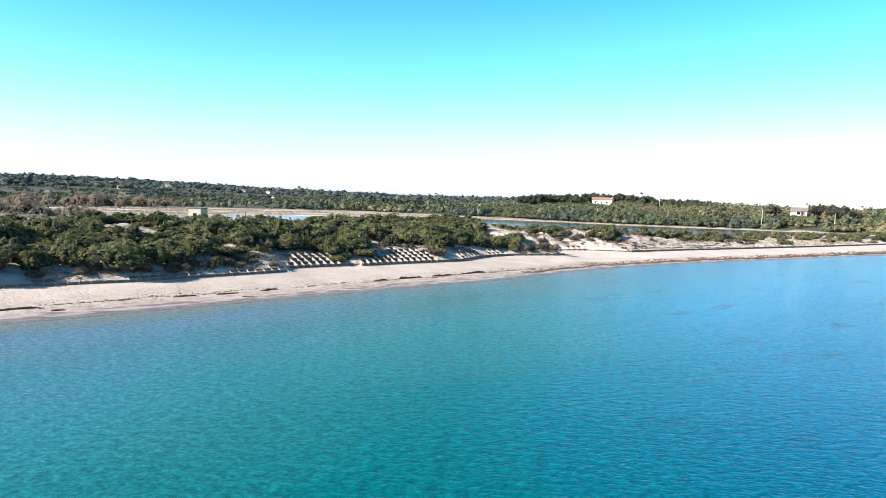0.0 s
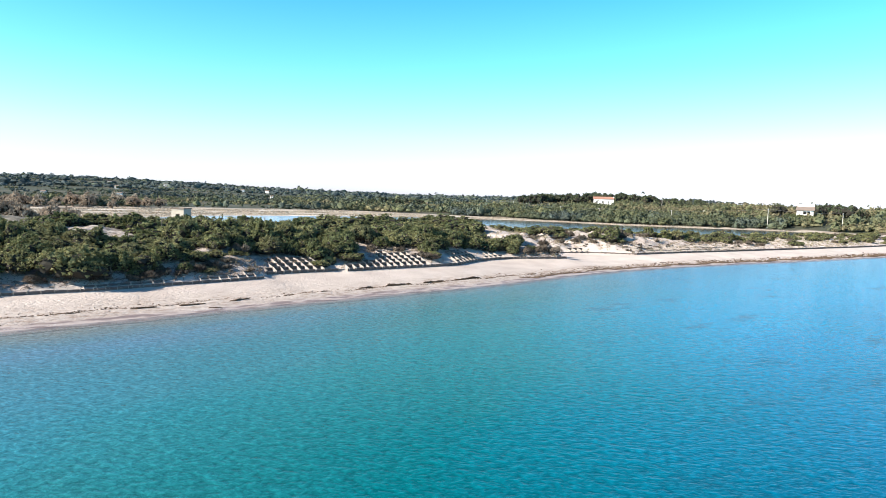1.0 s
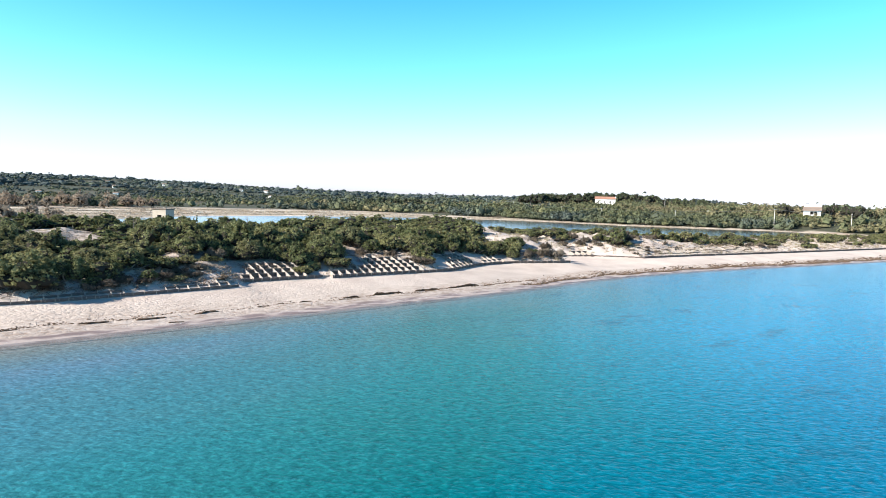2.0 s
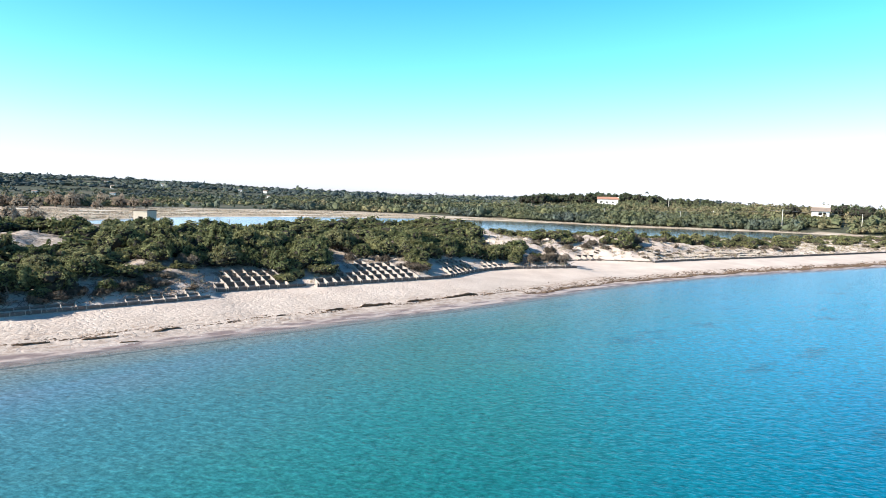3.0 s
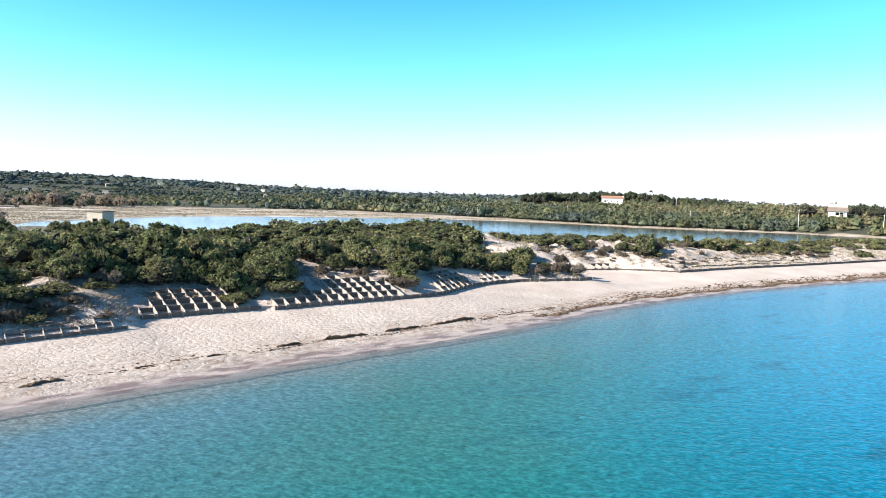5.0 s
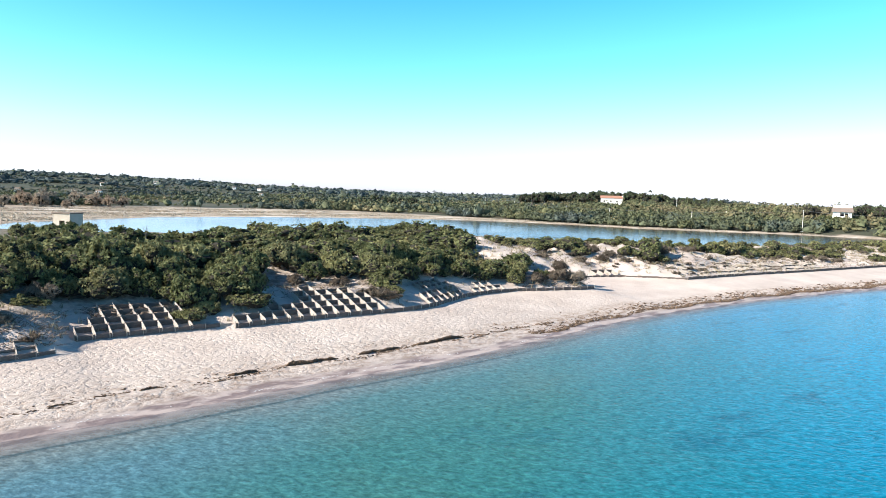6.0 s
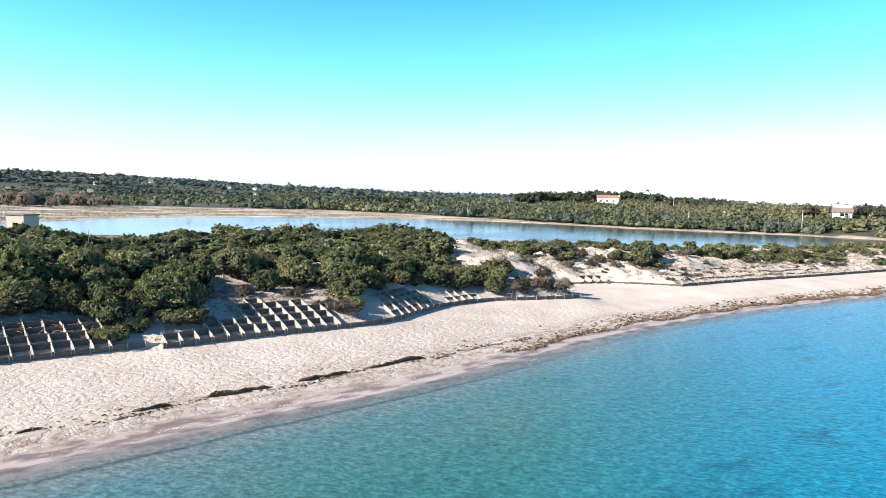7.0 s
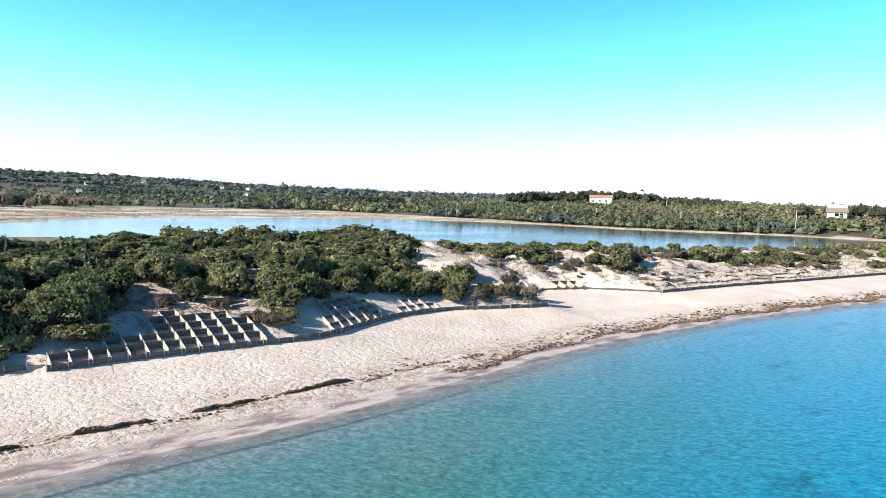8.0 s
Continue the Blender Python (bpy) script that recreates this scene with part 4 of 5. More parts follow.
cells(112.0, [2, 2, 3, 2], "half-buried wattle cells in pale sand", 1.2, 1.2, 0.25)
cells(120.2, [1, 1, 1, 1], "three short wattle cross fences in sand", 0.2)
for shift, keep in ((1.7, 0.8), (3.4, 0.65), (5.1, 0.5)):
    front_run(134.0, 172.0, "half-buried wattle row on pale dune sand", 0.28, shift, keep)


hollow = fence_thing("row of pale posts and wattle behind a sandy hollow")
for k in range(9):
    x, y = 37.0 + 1.25 * k, 131.4 + 0.5 * math.sin(k * 1.7)
    stake(hollow, x, y, -0.45)
    stake(hollow, x + 0.5, y - 1.6, -0.3)
    if k % 3 != 1:
        panel(hollow, x, y, x + 1.25, 131.4 + 0.5 * math.sin((k + 1) * 1.7), -0.1, PALE_PANELS)


def cross_rows(x0, x1):
    thing = fence_thing("short slanting wattle fences on pale dune sand")
    x = x0
    while x < x1:
        for k in range(3):
            if fence_rng.random() < 0.6:
                panel(thing, x, line_y(x, 1.7 * k), x - 0.5, line_y(x, 1.7 * k + 1.1), 0.2, PALE_PANELS)
        x += CELL


cross_rows(133.0, 172.0)

# ---- banks of dead seaweed along the water ----
def seaweed_bank(x0, y0, x1, y1, wide, tall, seed):
    """A matted ledge, undercut towards the water and frayed at its edge, that fades into the sand behind."""
    rng = np.random.default_rng(seed)
    ln = math.hypot(x1 - x0, y1 - y0)
    n = max(14, int(ln * 9))
    nx, ny = -(y1 - y0) / ln, (x1 - x0) / ln
    profile = [(-0.10, -0.20), (-0.13, 0.30), (-0.17, 0.72), (-0.10, 1.0), (0.02, 0.98), (0.16, 0.80), (0.34, 0.55), (0.62, 0.24), (1.0, -0.15)]
    m = len(profile)
    t = np.linspace(0, 1, n + 1)
    fade = np.minimum(1, np.minimum(7 * t, 5 * (1 - t))) ** 0.6
    wig = 0.30 * fbm(t * ln / 1.4 + seed, t * 0 + 0.5, 31, 4) + 0.10 * np.sin(t * ln * 0.9 + seed)
    w = wide * (0.35 + 0.65 * fade) * (1 + 0.5 * fbm(t * ln / 0.8 + seed, t * 0 + 3.5, 33, 3))
    h = tall * fade * (1 + 0.9 * fbm(t * ln / 0.9 + seed, t * 0 + 7.5, 35, 4))
    u, v = np.array(profile).T
    across = u[None, :] * w[:, None] + wig[:, None] + rng.normal(scale=0.025, size=(n + 1, m))
    x = x0 + (x1 - x0) * t[:, None] + nx * across + rng.normal(scale=0.02, size=(n + 1, m))
    y = y0 + (y1 - y0) * t[:, None] + ny * across
    z = land(x, y) + v[None, :] * h[:, None] - 0.03 + rng.normal(scale=0.014, size=(n + 1, m))
    i = np.arange((n + 1) * m).reshape(n + 1, m)
    faces = np.stack([i[:-1, :-1], i[:-1, 1:], i[1:, 1:], i[1:, :-1]], -1).reshape(-1, 4)
    me = mesh_from("seaweed_bank", np.stack([x, y, z], -1).reshape(-1, 3), faces, SEAWEED)
    me.materials.append(WRACK)
    me.materials.append(GROUND)
    pick = rng.random((n, m - 1))
    rows = np.arange(m - 1)[None, :]
    me.polygons.foreach_set("material_index", np.where(rows < 3, 0, np.where(rows < 5, np.where(pick < 0.35, 0, 1), np.where(pick < 0.10 * (8 - rows), 1, 2))).astype(np.int32).ravel())
    return tagged(new("seaweed_bank", me), "dark brown bank of dead seaweed on wet sand", "seaweed", "seaweed banks on the beach")


for k, row in enumerate(((9.5, 73.7, 14.8, 73.9, 0.9, 0.20), (15.0, 72.8, 16.4, 72.7, 0.7, 0.16), (21.5, 74.7, 23.0, 74.9, 0.5, 0.1), (27.3, 75.2, 30.0, 75.5, 0.7, 0.16), (32.0, 75.2, 34.8, 75.4, 0.9, 0.2),
                         (34.4, 73.8, 36.0, 73.7, 0.6, 0.12), (37.4, 75.6, 40.0, 75.9, 0.9, 0.22), (44.2, 76.6, 45.6, 76.7, 0.5, 0.12), (49.2, 77.1, 50.6, 77.3, 0.6, 0.14), (55.0, 77.5, 57.2, 77.8, 0.8, 0.2),
                         (59.3, 78.1, 63.6, 78.0, 1.0, 0.30), (65.5, 78.3, 69.6, 78.4, 1.0, 0.30), (71.2, 78.8, 76.7, 78.9, 1.1, 0.30), (69.9, 79.0, 70.6, 79.0, 0.4, 0.1))):
    seaweed_bank(*row[:4], row[4] * 0.8, row[5] * 0.85, 200 + k)


def wrack_band():
    """The broken band of clods and shreds along the beach, past counting."""
    rng = np.random.default_rng(77)
    n = 12500
    far = rng.random(n) < 0.80
    x = np.where(far, rng.uniform(84, 240, n), rng.uniform(14, 90, n))
    line = 1.15 + 0.35 * np.sin(x * 0.55) + 0.6 * fbm(x / 5, x * 0 + 2.5, 51, 3) + np.where(far, 0.0, 2.2)
    y = water_line(x) + line + np.abs(rng.normal(scale=np.where(rng.random(n) < 0.62, 0.30, 1.25))) * np.where(far, 1.0, 0.8)
    keep = rng.random(n) < np.clip(0.55 + 1.3 * fbm(x / 2.6, y / 1.1, 53, 4) + np.where(far, 0.18, -0.12), 0.02, 1)
    x, y = x[keep], y[keep]
    z = land(x, y)
    verts, faces = [], []
    big = np.interp(x, [60, 90, 120, 240], [0.5, 0.75, 1.0, 1.6])
    for k in range(len(x)):
        r = rng.uniform(0.03, 0.14) * big[k] * np.array([rng.uniform(1.0, 3.0), rng.uniform(0.6, 1.2), rng.uniform(0.35, 0.8)])
        a = rng.normal(scale=0.7)
        v = ICO1[0] * (1 + 0.28 * rng.normal(size=(12, 1))) * r
        v = np.stack([v[:, 0] * math.cos(a) - v[:, 1] * math.sin(a), v[:, 0] * math.sin(a) + v[:, 1] * math.cos(a), v[:, 2]], 1)
        verts.append(v + np.array([x[k], y[k], z[k] + r[2] * 0.4]))
        faces.append(ICO1[1] + 12 * k)
    me = mesh_from("seaweed_wrack", np.concatenate(verts), np.concatenate(faces), WRACK)
    me.materials.append(SEAWEED)
    me.polygons.foreach_set("material_index", np.repeat((rng.random(len(x)) < 0.45).astype(np.int32), 20))
    tagged(new("seaweed_wrack", me), "ragged brown line of seaweed clods along the water", "seaweed", kind="stuff")


wrack_band()

def foam_line():
    """Thin broken foam where the last ripple ran up the sand."""
    rng = np.random.default_rng(55)
    verts, faces = [], []
    x = 8.0
    while x < 232:
        x += rng.uniform(0.05, 0.30)
        lace = float(fbm(np.array(x / 1.7), np.array(3.3), 47, 3))
        if lace < 0.10:
            continue
        for off, size in ((0.55 + 0.5 * float(fbm(np.array(x / 4.0), np.array(1.0), 43, 3)), 0.055), (-0.9 + 0.6 * float(fbm(np.array(x / 5.0), np.array(9.0), 44, 3)), 0.03)):
            if off < 0 and lace < 0.30:
                continue
            y = float(water_line(np.array(x))) + off + rng.normal(scale=0.07)
            z = max(height(x, y), 0.0) + 0.012
            r = size * rng.uniform(0.2, 0.8)
            b = len(verts)
            for k in range(6):
                t = k * math.pi / 3 + rng.uniform(-0.3, 0.3)
                verts.append((x + 2.6 * r * math.cos(t), y + r * math.sin(t), z))
            verts.append((x, y, z + r * 0.35))
            faces += [(b + k, b + (k + 1) % 6, b + 6) for k in range(6)]
    tagged(new("sea_foam", mesh_from("sea_foam", verts, faces, FOAM)), "thin broken line of white foam at the waterline", "foam", kind="stuff")


foam_line()

# ---- grass and reeds ----
def blades(rng, x, y, z, count, tall, lean, width, verts, wide=0.08):
    a = rng.uniform(0, 2 * np.pi, count)
    h = tall * rng.uniform(0.6, 1.2, count)
    out = lean * h * rng.uniform(0.2, 1, count)
    bx, by = x + rng.normal(scale=wide, size=count), y + rng.normal(scale=wide, size=count)
    sx, sy = -np.sin(a) * width, np.cos(a) * width
    b1 = np.stack([bx - sx, by - sy, np.full(count, z - 0.05)], 1)
    b2 = np.stack([bx + sx, by + sy, np.full(count, z - 0.05)], 1)
    tp = np.stack([bx + np.cos(a) * out, by + np.sin(a) * out, z + h], 1)
    verts.append(np.stack([b1, b2, tp], 1).reshape(-1, 3))


def marram():
    rng = np.random.default_rng(21)
    verts = []
    n = 0
    while n < 3400:
        x, y = rng.uniform(100, 250), rng.uniform(84, 134)
        d = y - float(fence_line(np.array(x)))
        if d < 0.8 or lagoon_distance(np.array(x), np.array(y)) < 3 or rng.random() > 0.25 + 0.9 * max(0.0, float(fbm(np.array(x / 5), np.array(y / 5), 91, 3)) + 0.25):
            continue
        blades(rng, x, y, height(x, y), 10, rng.uniform(0.25, 0.65), 0.9, 0.035, verts, 0.16)
        n += 1
    for k in range(700):
        x, y = rng.uniform(10, 108), rng.uniform(88, 108)
        if y - float(fence_line(np.array(x))) > 0.6:
            blades(rng, x, y, height(x, y), 9, rng.uniform(0.25, 0.6), 0.8, 0.03, verts)
    v = np.concatenate(verts)
    tagged(new("marram_grass", mesh_from("marram_grass", v, np.arange(len(v)).reshape(-1, 3), MARRAM)), "dry straw-coloured grass tufts on dune sand", "grass", kind="stuff")


marram()


def reeds():
    rng = np.random.default_rng(31)
    verts = []
    x, y = rng.uniform(20, 380, 30000), rng.uniform(120, 470, 30000)
    lag, a = lagoon_distance(x, y), np.degrees(np.arctan2(x - 45, y - 35))
    reach = np.interp(a, [0, 30, 36, 42, 47, 90], [130, 100, 50, 22, 7, 4])
    thick = fbm(x / 22, y / 9, 81, 3)
    ok = (far_side(x, y) > 0.5) & (lag > 0.3) & (lag < reach) & ((thick > 0.02) | (lag < 5))
    ok &= (a < 62) | (rng.uniform(0, 1, len(x)) < 0.25)
    x, y, thick = x[ok], y[ok], thick[ok]
    z = land(x, y)
    for k in range(len(x)):
        belt = thick[k] > 0.08 and x[k] < 250
        blades(rng, x[k], y[k], z[k], 9, rng.uniform(0.28, 0.6) if belt else rng.uniform(0.15, 0.42), 1.6 if belt else 1.5, 0.4 if belt else 0.2, verts, 1.9)
    v = np.concatenate(verts)
    tagged(new("reed_bed", mesh_from("reed_bed", v, np.arange(len(v)).reshape(-1, 3), REED)), "straw-coloured reed bed along the lagoon shore", "reeds", kind="stuff")


reeds()

# ---- concrete hut on the dune ----
def wall_with_hole(bm, m, w, h, t, hole):
    """A wall along x from the origin, thickness inwards (+y), with one opening (x0, z0, x1, z1)."""
    x0, z0, x1, z1 = hole
    box(bm, 0, 0, 0, x0, t, h, m)
    box(bm, x1, 0, 0, w, t, h, m)
    box(bm, x0, 0, 0, x1, t, z0, m)
    box(bm, x0, 0, z1, x1, t, h, m)


def concrete_hut():
    root = tagged(new("concrete_hut"), "small square concrete hut with flat roof", "hut")
    base = height(61.7, 165.6) - 0.3
    tall = 7.75 - base
    root.matrix_basis = pose(59.7, 165.6, base, 0, 0, math.degrees(math.atan2(-2.4, 2.1)))
    w, t = 3.2, 0.25
    bm = bmesh.new()
    wall_with_hole(bm, Matrix(), w, tall, t, (1.2, tall - 1.9, 2.2, tall - 1.15))
    part("wall", bm_mesh("wall", bm, CONCRETE), root, "cream-stained front wall with opening")
    for a in ((w, 0, 90), (w, w, 180), (0, w, 270)):
        bm = bmesh.new()
        box(bm, t, 0, 0, w, t, tall)
        part("wall", bm_mesh("wall", bm, CONCRETE), root, "", pose(a[0], a[1], 0, 0, 0, a[2]))
    bm = bmesh.new()
    box(bm, -0.15, -0.15, tall, w + 0.15, w + 0.15, tall + 0.2)
    bmesh.ops.bevel(bm, geom=bm.edges[:], offset=0.03, segments=1, affect="EDGES")
    part("roof_slab", bm_mesh("roof_slab", bm, SLAB), root, "dark weathered flat roof slab")


concrete_hut()

# ---- houses beyond the lagoon ----
def gable_roof(w, d, z, rise, over=0.4, thick=0.25):
    bm = bmesh.new()
    pts = [(-over, z), (d / 2, z + rise), (d + over, z)]
    for k in range(2):
        (y0, z0), (y1, z1) = pts[k], pts[k + 1]
        v = [bm.verts.new(c) for c in ((-over, y0, z0), (w + over, y0, z0), (w + over, y1, z1), (-over, y1, z1), (-over, y0, z0 + thick), (w + over, y0, z0 + thick), (w + over, y1, z1 + thick), (-over, y1, z1 + thick))]
        for f in ((0, 3, 2, 1), (4, 5, 6, 7), (0, 1, 5, 4), (1, 2, 6, 5), (2, 3, 7, 6), (3, 0, 4, 7)):
            bm.faces.new([v[i] for i in f])
    return bm


def house_body(w, d, h, holes, t=0.35):
    """Four walls; the front, along x at y = 0, has openings that go through."""
    bm = bmesh.new()
    xs = [0.0]
    for x0, z0, x1, z1 in holes:
        box(bm, xs[-1], 0, 0, x0, t, h)
        box(bm, x0, 0, 0, x1, t, z0)
        box(bm, x0, 0, z1, x1, t, h)
        xs.append(x1)
    box(bm, xs[-1], 0, 0, w, t, h)
    box(bm, 0, d - t, 0, w, d, h)
    box(bm, 0, t, 0, t, d - t, h)
    box(bm, w - t, t, 0, w, d - t, h)
    return bm


def window_part(root, x0, z0, x1, z1, glass=True):
    frame_bm = bmesh.new()
    f = 0.09
    for b in ((x0, z0, x0 + f, z1), (x1 - f, z0, x1, z1), (x0 + f, z0, x1 - f, z0 + f), (x0 + f, z1 - f, x1 - f, z1), ((x0 + x1) / 2 - f / 2, z0 + f, (x0 + x1) / 2 + f / 2, z1 - f)):
        box(frame_bm, b[0], 0.12, b[1], b[2], 0.20, b[3])
    w = part("window", bm_mesh("window", frame_bm, POLE_WOOD), root, "dark window in pale frame")
    pane = bmesh.new()
    box(pane, x0 + f, 0.15, z0 + f, x1 - f, 0.165, z1 - f)
    part("pane", bm_mesh("pane", pane, DARK_PANE_AND_SHADE), w, "dark glass pane")


def white_house():
    root = tagged(new("white_house"), "white two-storey house with terracotta roof among trees", "house")
    z = height(457.7, 357) - 0.4
    root.matrix_basis = pose(452.8, 363.2, z, 0, 0, math.degrees(math.atan2(-12.4, 9.8)))
    w, d, h = 15.6, 8.0, 13.6 - z
    holes = [(2.0, h - 3.0, 3.4, h - 1.5), (6.6, h - 3.0, 8.0, h - 1.5), (11.0, h - 3.0, 12.4, h - 1.5)]
    part("wall", bm_mesh("wall", house_body(w, d, h, holes), RENDER_WALL), root)
    part("roof", bm_mesh("roof", gable_roof(w, d, h, 1.7), TERRACOTTA), root, "terracotta tiled roof")
    for hole in holes:
        window_part(root, *hole)
    bm = bmesh.new()
    box(bm, w - 0.3, 2.5, h - 0.5, w + 0.45, 5.5, h + 2.1)
    part("chimney", bm_mesh("chimney", bm, RENDER_WALL), root)


def terrace_house():
    root = tagged(new("terrace_house"), "white house with sloping brown roof and dark veranda", "house")
    z = height(395, 172) - 0.4
    root.matrix_basis = pose(391.8, 176.2, z, 0, 0, math.degrees(math.atan2(-7.4, 2.9)))
    w, d, h = 8.0, 7.5, 10.3 - z
    holes = [(3.0, h - 2.3, 6.8, h - 0.9)]
    part("wall", bm_mesh("wall", house_body(w, d, h, holes), RENDER_WALL), root)
    bm = bmesh.new()
    v = [bm.verts.new(c) for c in ((-0.6, -1.0, h - 0.3), (w + 0.6, -1.0, h - 0.3), (w + 0.3, d - 0.6, h + 1.6), (-0.3, d - 0.6, h + 1.6))]
    top = bm.faces.new(v)
    out = bmesh.ops.extrude_face_region(bm, geom=[top])
    bmesh.ops.translate(bm, verts=[g for g in out["geom"] if isinstance(g, bmesh.types.BMVert)], vec=(0, 0, 0.25))
    part("roof", bm_mesh("roof", bm, OLD_TILES), root, "faded brown tiled roof")
    bm = bmesh.new()
    box(bm, -0.2, d - 0.55, h - 0.5, w + 0.2, d + 0.1, h + 3.1)
    part("parapet", bm_mesh("parapet", bm, RENDER_WALL), root, "white parapet wall above the roof")
    for x in (3.0, 4.9, 6.6):
        bm = bmesh.new()
        box(bm, x - 0.12, -0.45, 0, x + 0.12, -0.2, h - 0.1)
        part("column", bm_mesh("column", bm, RENDER_WALL), root)
    # a near-black sheet stands in for the shade inside the veranda
    bm = bmesh.new()
    box(bm, 0.4, 2.2, 0, w - 0.4, 2.4, h - 0.2)
    part("back_wall", bm_mesh("back_wall", bm, DARK_PANE_AND_SHADE), root, "near-black sheet for the shade inside the veranda")


white_house()
terrace_house()


def far_house(x, y, w, d, top, turn):
    root = tagged(new("far_house"), "distant white farmhouse among scrub", "house", "distant farmhouses")
    z = height(x, y) - 0.5
    root.matrix_basis = pose(x, y, z, 0, 0, turn)
    h = max(top - z, 3.0)
    holes = [(w * 0.18, h - 2.2, w * 0.18 + 1.1, h - 0.9), (w * 0.6, h - 2.2, w * 0.6 + 1.1, h - 0.9)]
    part("wall", bm_mesh("wall", house_body(w, d, h, holes), RENDER_WALL), root)
    part("roof", bm_mesh("roof", gable_roof(w, d, h, 1.0), OLD_TILES), root, "faded tiled roof")
    for hole in holes:
        window_part(root, *hole)


for x, y, w, d in ((360, 1508, 7, 5), (302, 1214, 6, 4.5), (569, 1233, 8, 5), (604, 1219, 6, 5), (407, 867, 6, 4.5), (404, 526, 6, 5),
                   (221, 872, 5.5, 4.5), (146, 887, 5, 4), (529, 1250, 6, 5), (461, 1483, 8, 5)):
    far_house(x, y, w, d, height(x, y) + (2.8 if y < 1000 else 4.2), -40 + 9 * math.sin(x))

# ---- poles and wires along the far shore ----
def utility_pole(x, y, top, bare=False):
    root = tagged(new("utility_pole"), "tall pale utility pole with wires at the lagoon shore", "pole", "poles along the far shore")
    z = height(x, y)
    root.matrix_basis = pose(x, y, z)
    h = top - z
    verts, faces = [], []
    tube(verts, faces, [(0, 0, -0.5), (0, 0, h * 0.5), (0.03, 0, h)], [0.15, 0.13, 0.10], 8)
    part("post", mesh_from("post", verts, faces, POLE_WOOD), root)
    bm = bmesh.new()
    box(bm, -0.6, -0.06, h - 0.55, 0.6, 0.06, h - 0.43)
    part("crossarm", bm_mesh("crossarm", bm, POLE_WOOD), root)
    for dx in (-0.5, 0.5):
        verts, faces = [], []
        tube(verts, faces, [(dx, 0, h - 0.43), (dx, 0, h - 0.25)], [0.05, 0.04], 6)
        part("insulator", mesh_from("insulator", verts, faces, RENDER_WALL), root)
    if bare:
        verts, faces = [], []
        tube(verts, faces, [(-1.0, -0.6, -0.3), (-0.1, 0, h * 0.45)], [0.12, 0.10], 6)
        part("strut", mesh_from("strut", verts, faces, POLE_WOOD), root)
        bm = bmesh.new()
        box(bm, -0.45, -0.45, -0.3, 0.45, 0.45, 0.55)
        part("plinth", bm_mesh("plinth", bm, RENDER_WALL), root, "white concrete plinth")
    return Vector((x, y, top - 0.25))


POLE_SPOTS = [(498, 540, 11.5), (372, 372, 10.0), (358, 345, 9.3), (350, 306.5, 8.4), (347, 273, 8.0), (341, 219.5, 8.2), (355, 173.6, 10.6), (364, 142, 9.5)]
tips = [utility_pole(x, y, top, k == 6) for k, (x, y, top) in enumerate(POLE_SPOTS)]
utility_pole(375.5, 221, 8.6)
utility_pole(430, 285, 15.0)
for a, b in zip(tips[:-1], tips[1:]):
    for off in (-0.5, 0.5):
        verts, faces = [], []
        pts = []
        for k in range(13):
            t = k / 12
            p = a.lerp(b, t)
            pts.append((p.x + off, p.y, p.z - 1.4 * 4 * t * (1 - t) * 0.5))
        tube(verts, faces, pts, [0.03] * 13, 4)
        tagged(new("wire", mesh_from("wire", verts, faces, WIRE)), "thin sagging overhead wire between poles", "wire", "overhead wires")

# ---- brushwood, stumps and single bushes ----
def brushwood():
    """Dry twigs strewn on the eroded dune edge."""
    rng = random.Random(41)
    verts, faces = [], []
    for x0, x1, d0, d1, count in ((36, 48, 1.0, 6.0, 420), (50, 57.5, 2.6, 5.2, 320), (15, 36, 1.0, 4.5, 460), (62, 82, 4.0, 9.0, 260), (99, 109, 0.8, 4.5, 420), (110, 130, 3.0, 16.0, 420), (131, 172, 1.0, 9.0, 700), (172, 235, 1.0, 6.0, 420)):
        for k in range(count):
            x = rng.uniform(x0, x1)
            y = line_y(x, rng.uniform(d0, d1))
            z = height(x, y)
            a, n = rng.uniform(0, 6.28), rng.uniform(0.3, 1.3)
            up = rng.uniform(-0.05, 0.45) * n
            mid = (x + math.cos(a) * n * 0.5, y + math.sin(a) * n * 0.5, z + 0.06 + up * 0.6 + rng.uniform(0, 0.08))
            tube(verts, faces, [(x, y, z - 0.02), mid, (x + math.cos(a + 0.4) * n, y + math.sin(a + 0.4) * n, z + 0.04 + up)], [0.035, 0.026, 0.012], 3)
    tagged(new("brushwood", mesh_from("brushwood", verts, faces, TWIG)), "dry grey-brown twigs strewn on the dune edge", "brushwood", kind="stuff")


brushwood()


def dead_trunk(x, y, tall, seed):
    rng = random.Random(seed)
    root = tagged(new("dead_trunk"), "bare grey dead trunk among the bushes", "trunk", "dead trunks on the dune")
    root.matrix_basis = pose(x, y, height(x, y), rng.uniform(-5, 5), rng.uniform(-5, 5), rng.uniform(0, 360))
    verts, faces = [], []
    tube(verts, faces, [(0, 0, -0.3), (0.05, 0.02, tall * 0.5), (0.0, 0.08, tall)], [0.065, 0.05, 0.025], 6)
    part("stem", mesh_from("stem", verts, faces, BARK), root)
    for k in range(3):
        a, z = rng.uniform(0, 6.28), tall * rng.uniform(0.5, 0.85)
        verts, faces = [], []
        tube(verts, faces, [(0.02, 0.03, z), (math.cos(a) * 0.35, math.sin(a) * 0.35, z + 0.25), (math.cos(a) * 0.55, math.sin(a) * 0.5, z + 0.6)], [0.04, 0.028, 0.012], 4)
        part("branch", mesh_from("branch", verts, faces, BARK), root)


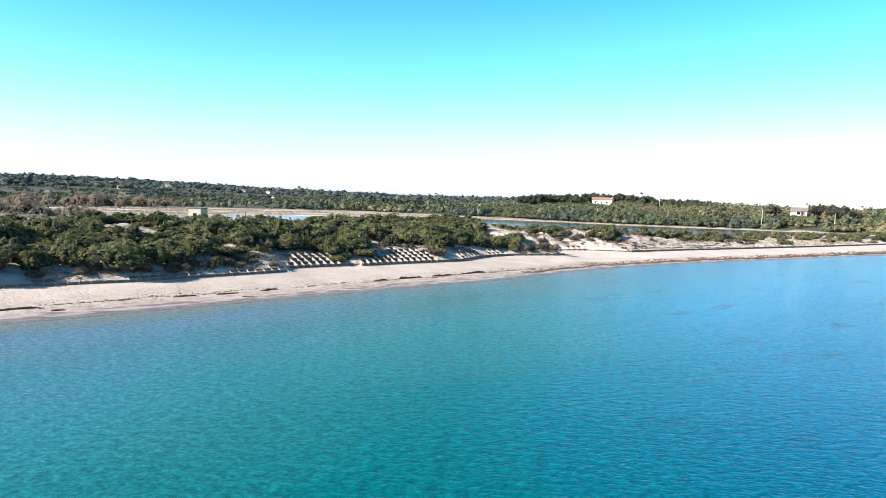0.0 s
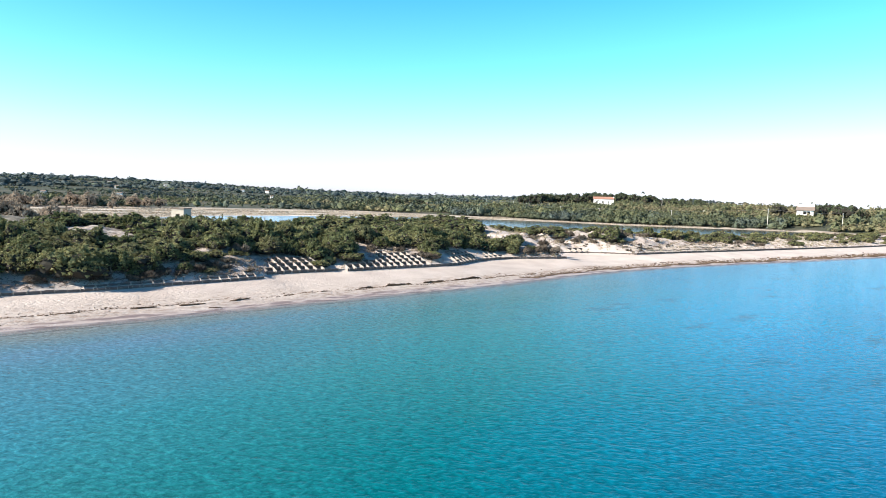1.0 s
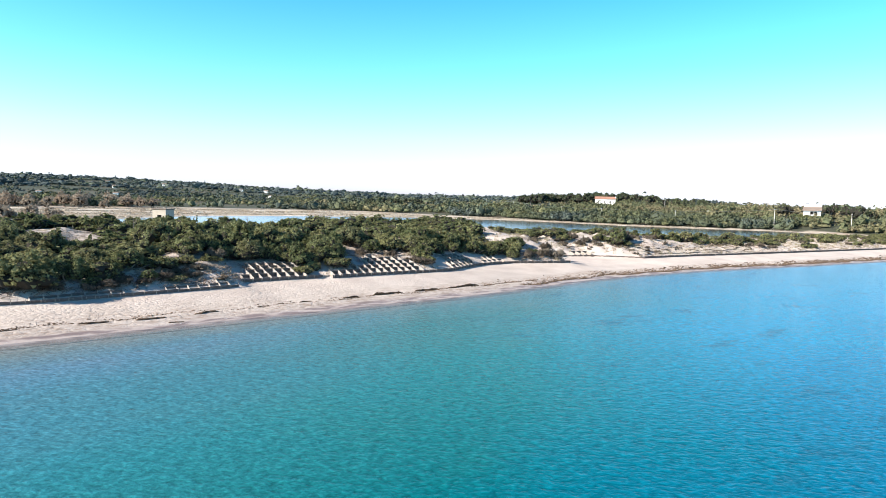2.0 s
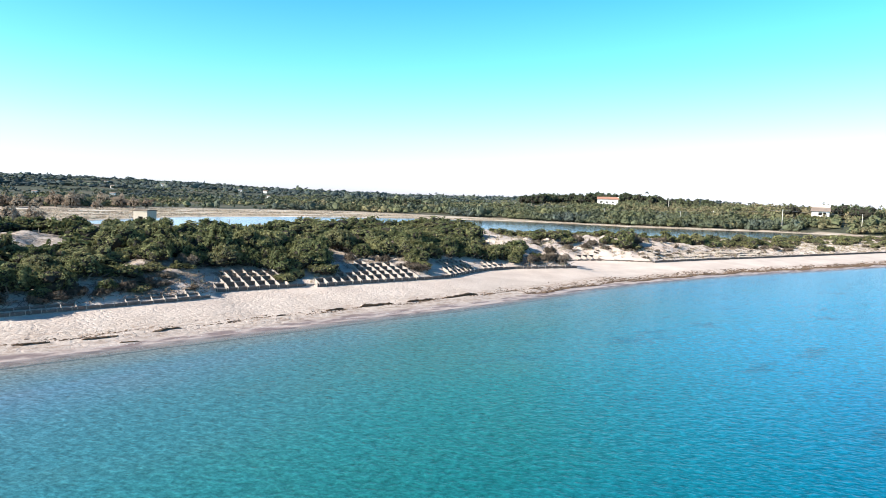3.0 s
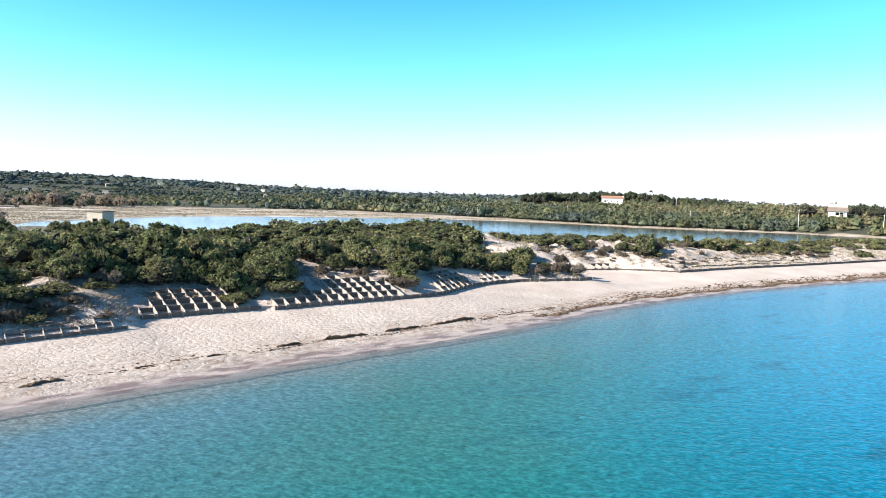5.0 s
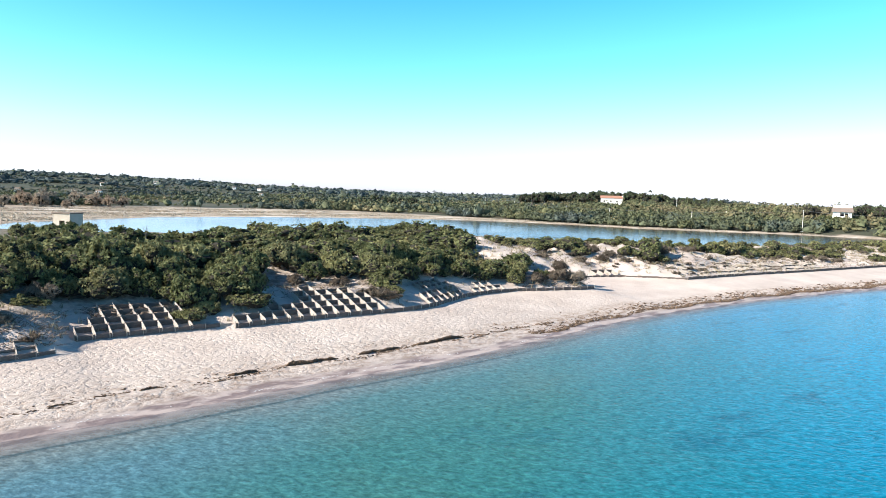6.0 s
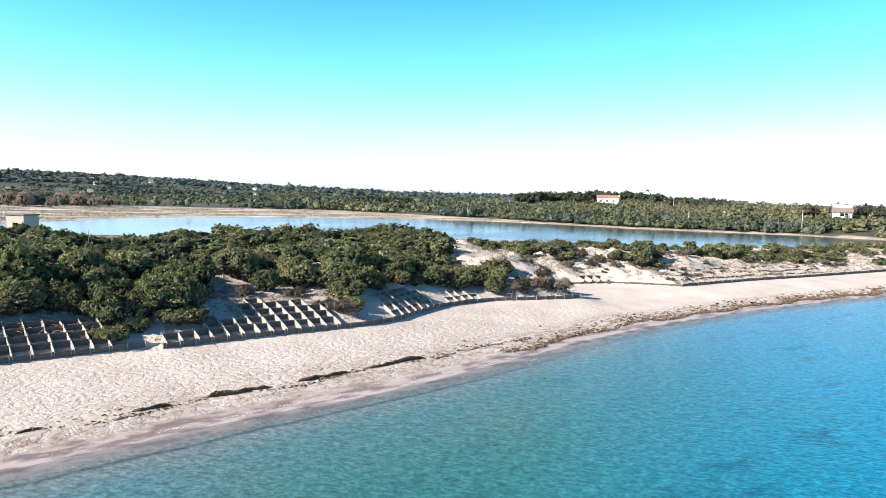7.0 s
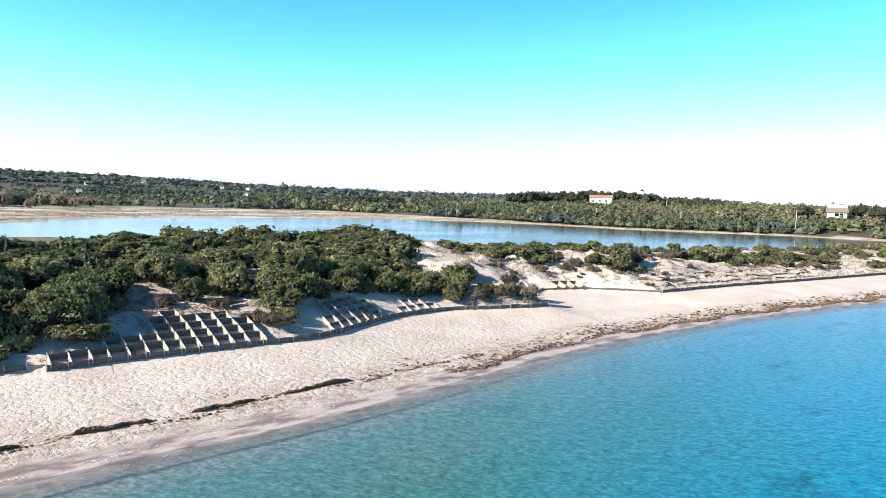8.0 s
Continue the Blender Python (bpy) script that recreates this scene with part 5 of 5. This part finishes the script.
for k, (x, y, tall) in enumerate(((43.5, 118.0, 3.4), (47.5, 104.0, 3.3), (62.0, 121.0, 3.4), (24.5, 118.5, 3.2))):
    dead_trunk(x, y, tall, 500 + k)

HUT_BUSH = bush_kind("scrub_bush", "dense olive-green scrub bush beside a wall", "bush", "bushes beside the buildings", 90, 4.2, 2.4, 9, 2400, 0.40, 0.5, JUNIPER, 0.8, 4)
first = True
for x, y, size in ((58.0, 161.5, 0.8), (61.0, 159.5, 0.85), (56.2, 164.0, 0.85), (54.0, 160.0, 0.9), (63.0, 155.5, 0.9), (58.0, 156.0, 0.9),
                   (387.6, 178.5, 1.6), (388.6, 175.8, 1.55), (389.2, 173.0, 1.4), (389.6, 171.2, 1.15), (390.8, 168.0, 1.2), (385.5, 173.0, 1.3), (386.8, 169.2, 1.3), (392.0, 165.6, 1.2)):
    m = pose(x, y, height(x, y) - 0.1, 0, 0, x * 31 % 360)
    ob = copy_thing(HUT_BUSH, m) if not first else HUT_BUSH
    ob.matrix_basis = m
    ob.scale = (size, size, size)
    first = False

# ---- pines on the ridge ----
PINE = leaf_material("pine_needles", (0.044, 0.060, 0.036), (0.115, 0.138, 0.070), (0.16, 0.175, 0.09), 0.2)


def pine_tree(seed, w, h):
    root = tagged(new("pine_tree"), "dark round-crowned pine on the far ridge", "tree", "pines on the ridge")
    verts, faces = [], []
    tube(verts, faces, [(0, 0, -0.5), (0.1, 0, h * 0.3), (0.0, 0.1, h * 0.6)], [0.28, 0.22, 0.14], 6)
    for k in range(4):
        a = k * 1.6 + seed
        tube(verts, faces, [(0, 0, h * 0.35), (math.cos(a) * w * 0.2, math.sin(a) * w * 0.2, h * 0.55), (math.cos(a) * w * 0.33, math.sin(a) * w * 0.33, h * 0.7)], [0.13, 0.09, 0.05], 5)
    part("trunk", mesh_from("trunk", verts, faces, BARK), root)
    part("crown", crown_mesh("crown", seed, w, h * 0.72, 9, 900, 0.9, 0.35, PINE, 0.8, 0.66, 0.38), root)
    return root


pine_rng = random.Random(5)
PINES = [pine_tree(300 + k, w, h) for k, (w, h) in enumerate(((8.0, 7.5), (6.5, 7.0), (9.5, 8.0)))]
placed = 0


def set_pine(x, y, size):
    global placed
    m = pose(x, y, height(x, y) - 0.1, 0, 0, pine_rng.uniform(0, 360))
    if placed < 3:
        ob = PINES[placed]
        ob.matrix_basis = m
    else:
        ob = copy_thing(pine_rng.choice(PINES), m)
    ob.scale = (size, size, size)
    placed += 1


for low, high, near, deep, size, count in ((44.8, 47.2, 500, 540, 1.25, 12), (47.2, 50.4, 505, 545, 1.25, 14), (50.4, 56.5, 545, 590, 1.2, 26), (56.5, 60.5, 480, 540, 0.95, 12), (31.0, 36.0, 560, 640, 1.0, 14)):
    for k in range(count):
        az = radians(low + (high - low) * (k + pine_rng.uniform(0, 1)) / count)
        r = pine_rng.uniform(near, deep)
        x, y = 52 + r * math.sin(az), 40 + r * math.cos(az)
        if abs(x - 458) < 13 and abs(y - 357) < 13 or (x - 444) ** 2 + (y - 344) ** 2 < 170:
            continue
        set_pine(x, y, size * pine_rng.uniform(0.8, 1.15))
for x, y in ((403, 190), (408, 181), (411, 170), (410, 160), (404, 153)):
    set_pine(x, y, 1.15)

# ---- tamarisks at the lagoon's west end ----
TAMARISK = leaf_material("bare_tamarisk_twigs", (0.27, 0.205, 0.15), (0.42, 0.335, 0.255), (0.48, 0.41, 0.32), 0.25)
TAMARISKS = [bush_kind("tamarisk", "brown winter tamarisk beside the lagoon marsh", "bush", "tamarisks by the lagoon", 400 + k, w, h, 11, 2400, 0.42, 0.4, TAMARISK, 0.42, 6, 0.3) for k, (w, h) in enumerate(((6.0, 4.0), (5.0, 3.4)))]
tam_rng = random.Random(9)
for k in range(46):
    x, y = (tam_rng.uniform(26, 56), tam_rng.uniform(205, 300)) if k % 3 == 0 else (tam_rng.uniform(60, 150), tam_rng.uniform(432, 500))
    m = pose(x, y, height(x, y) - 0.1, 0, 0, tam_rng.uniform(0, 360))
    if k < 2:
        ob = TAMARISKS[k]
        ob.matrix_basis = m
    else:
        ob = copy_thing(tam_rng.choice(TAMARISKS), m)
    size = tam_rng.uniform(0.8, 1.25) * (1.7 if y > 400 else 1.0)
    ob.scale = (size, size, size)
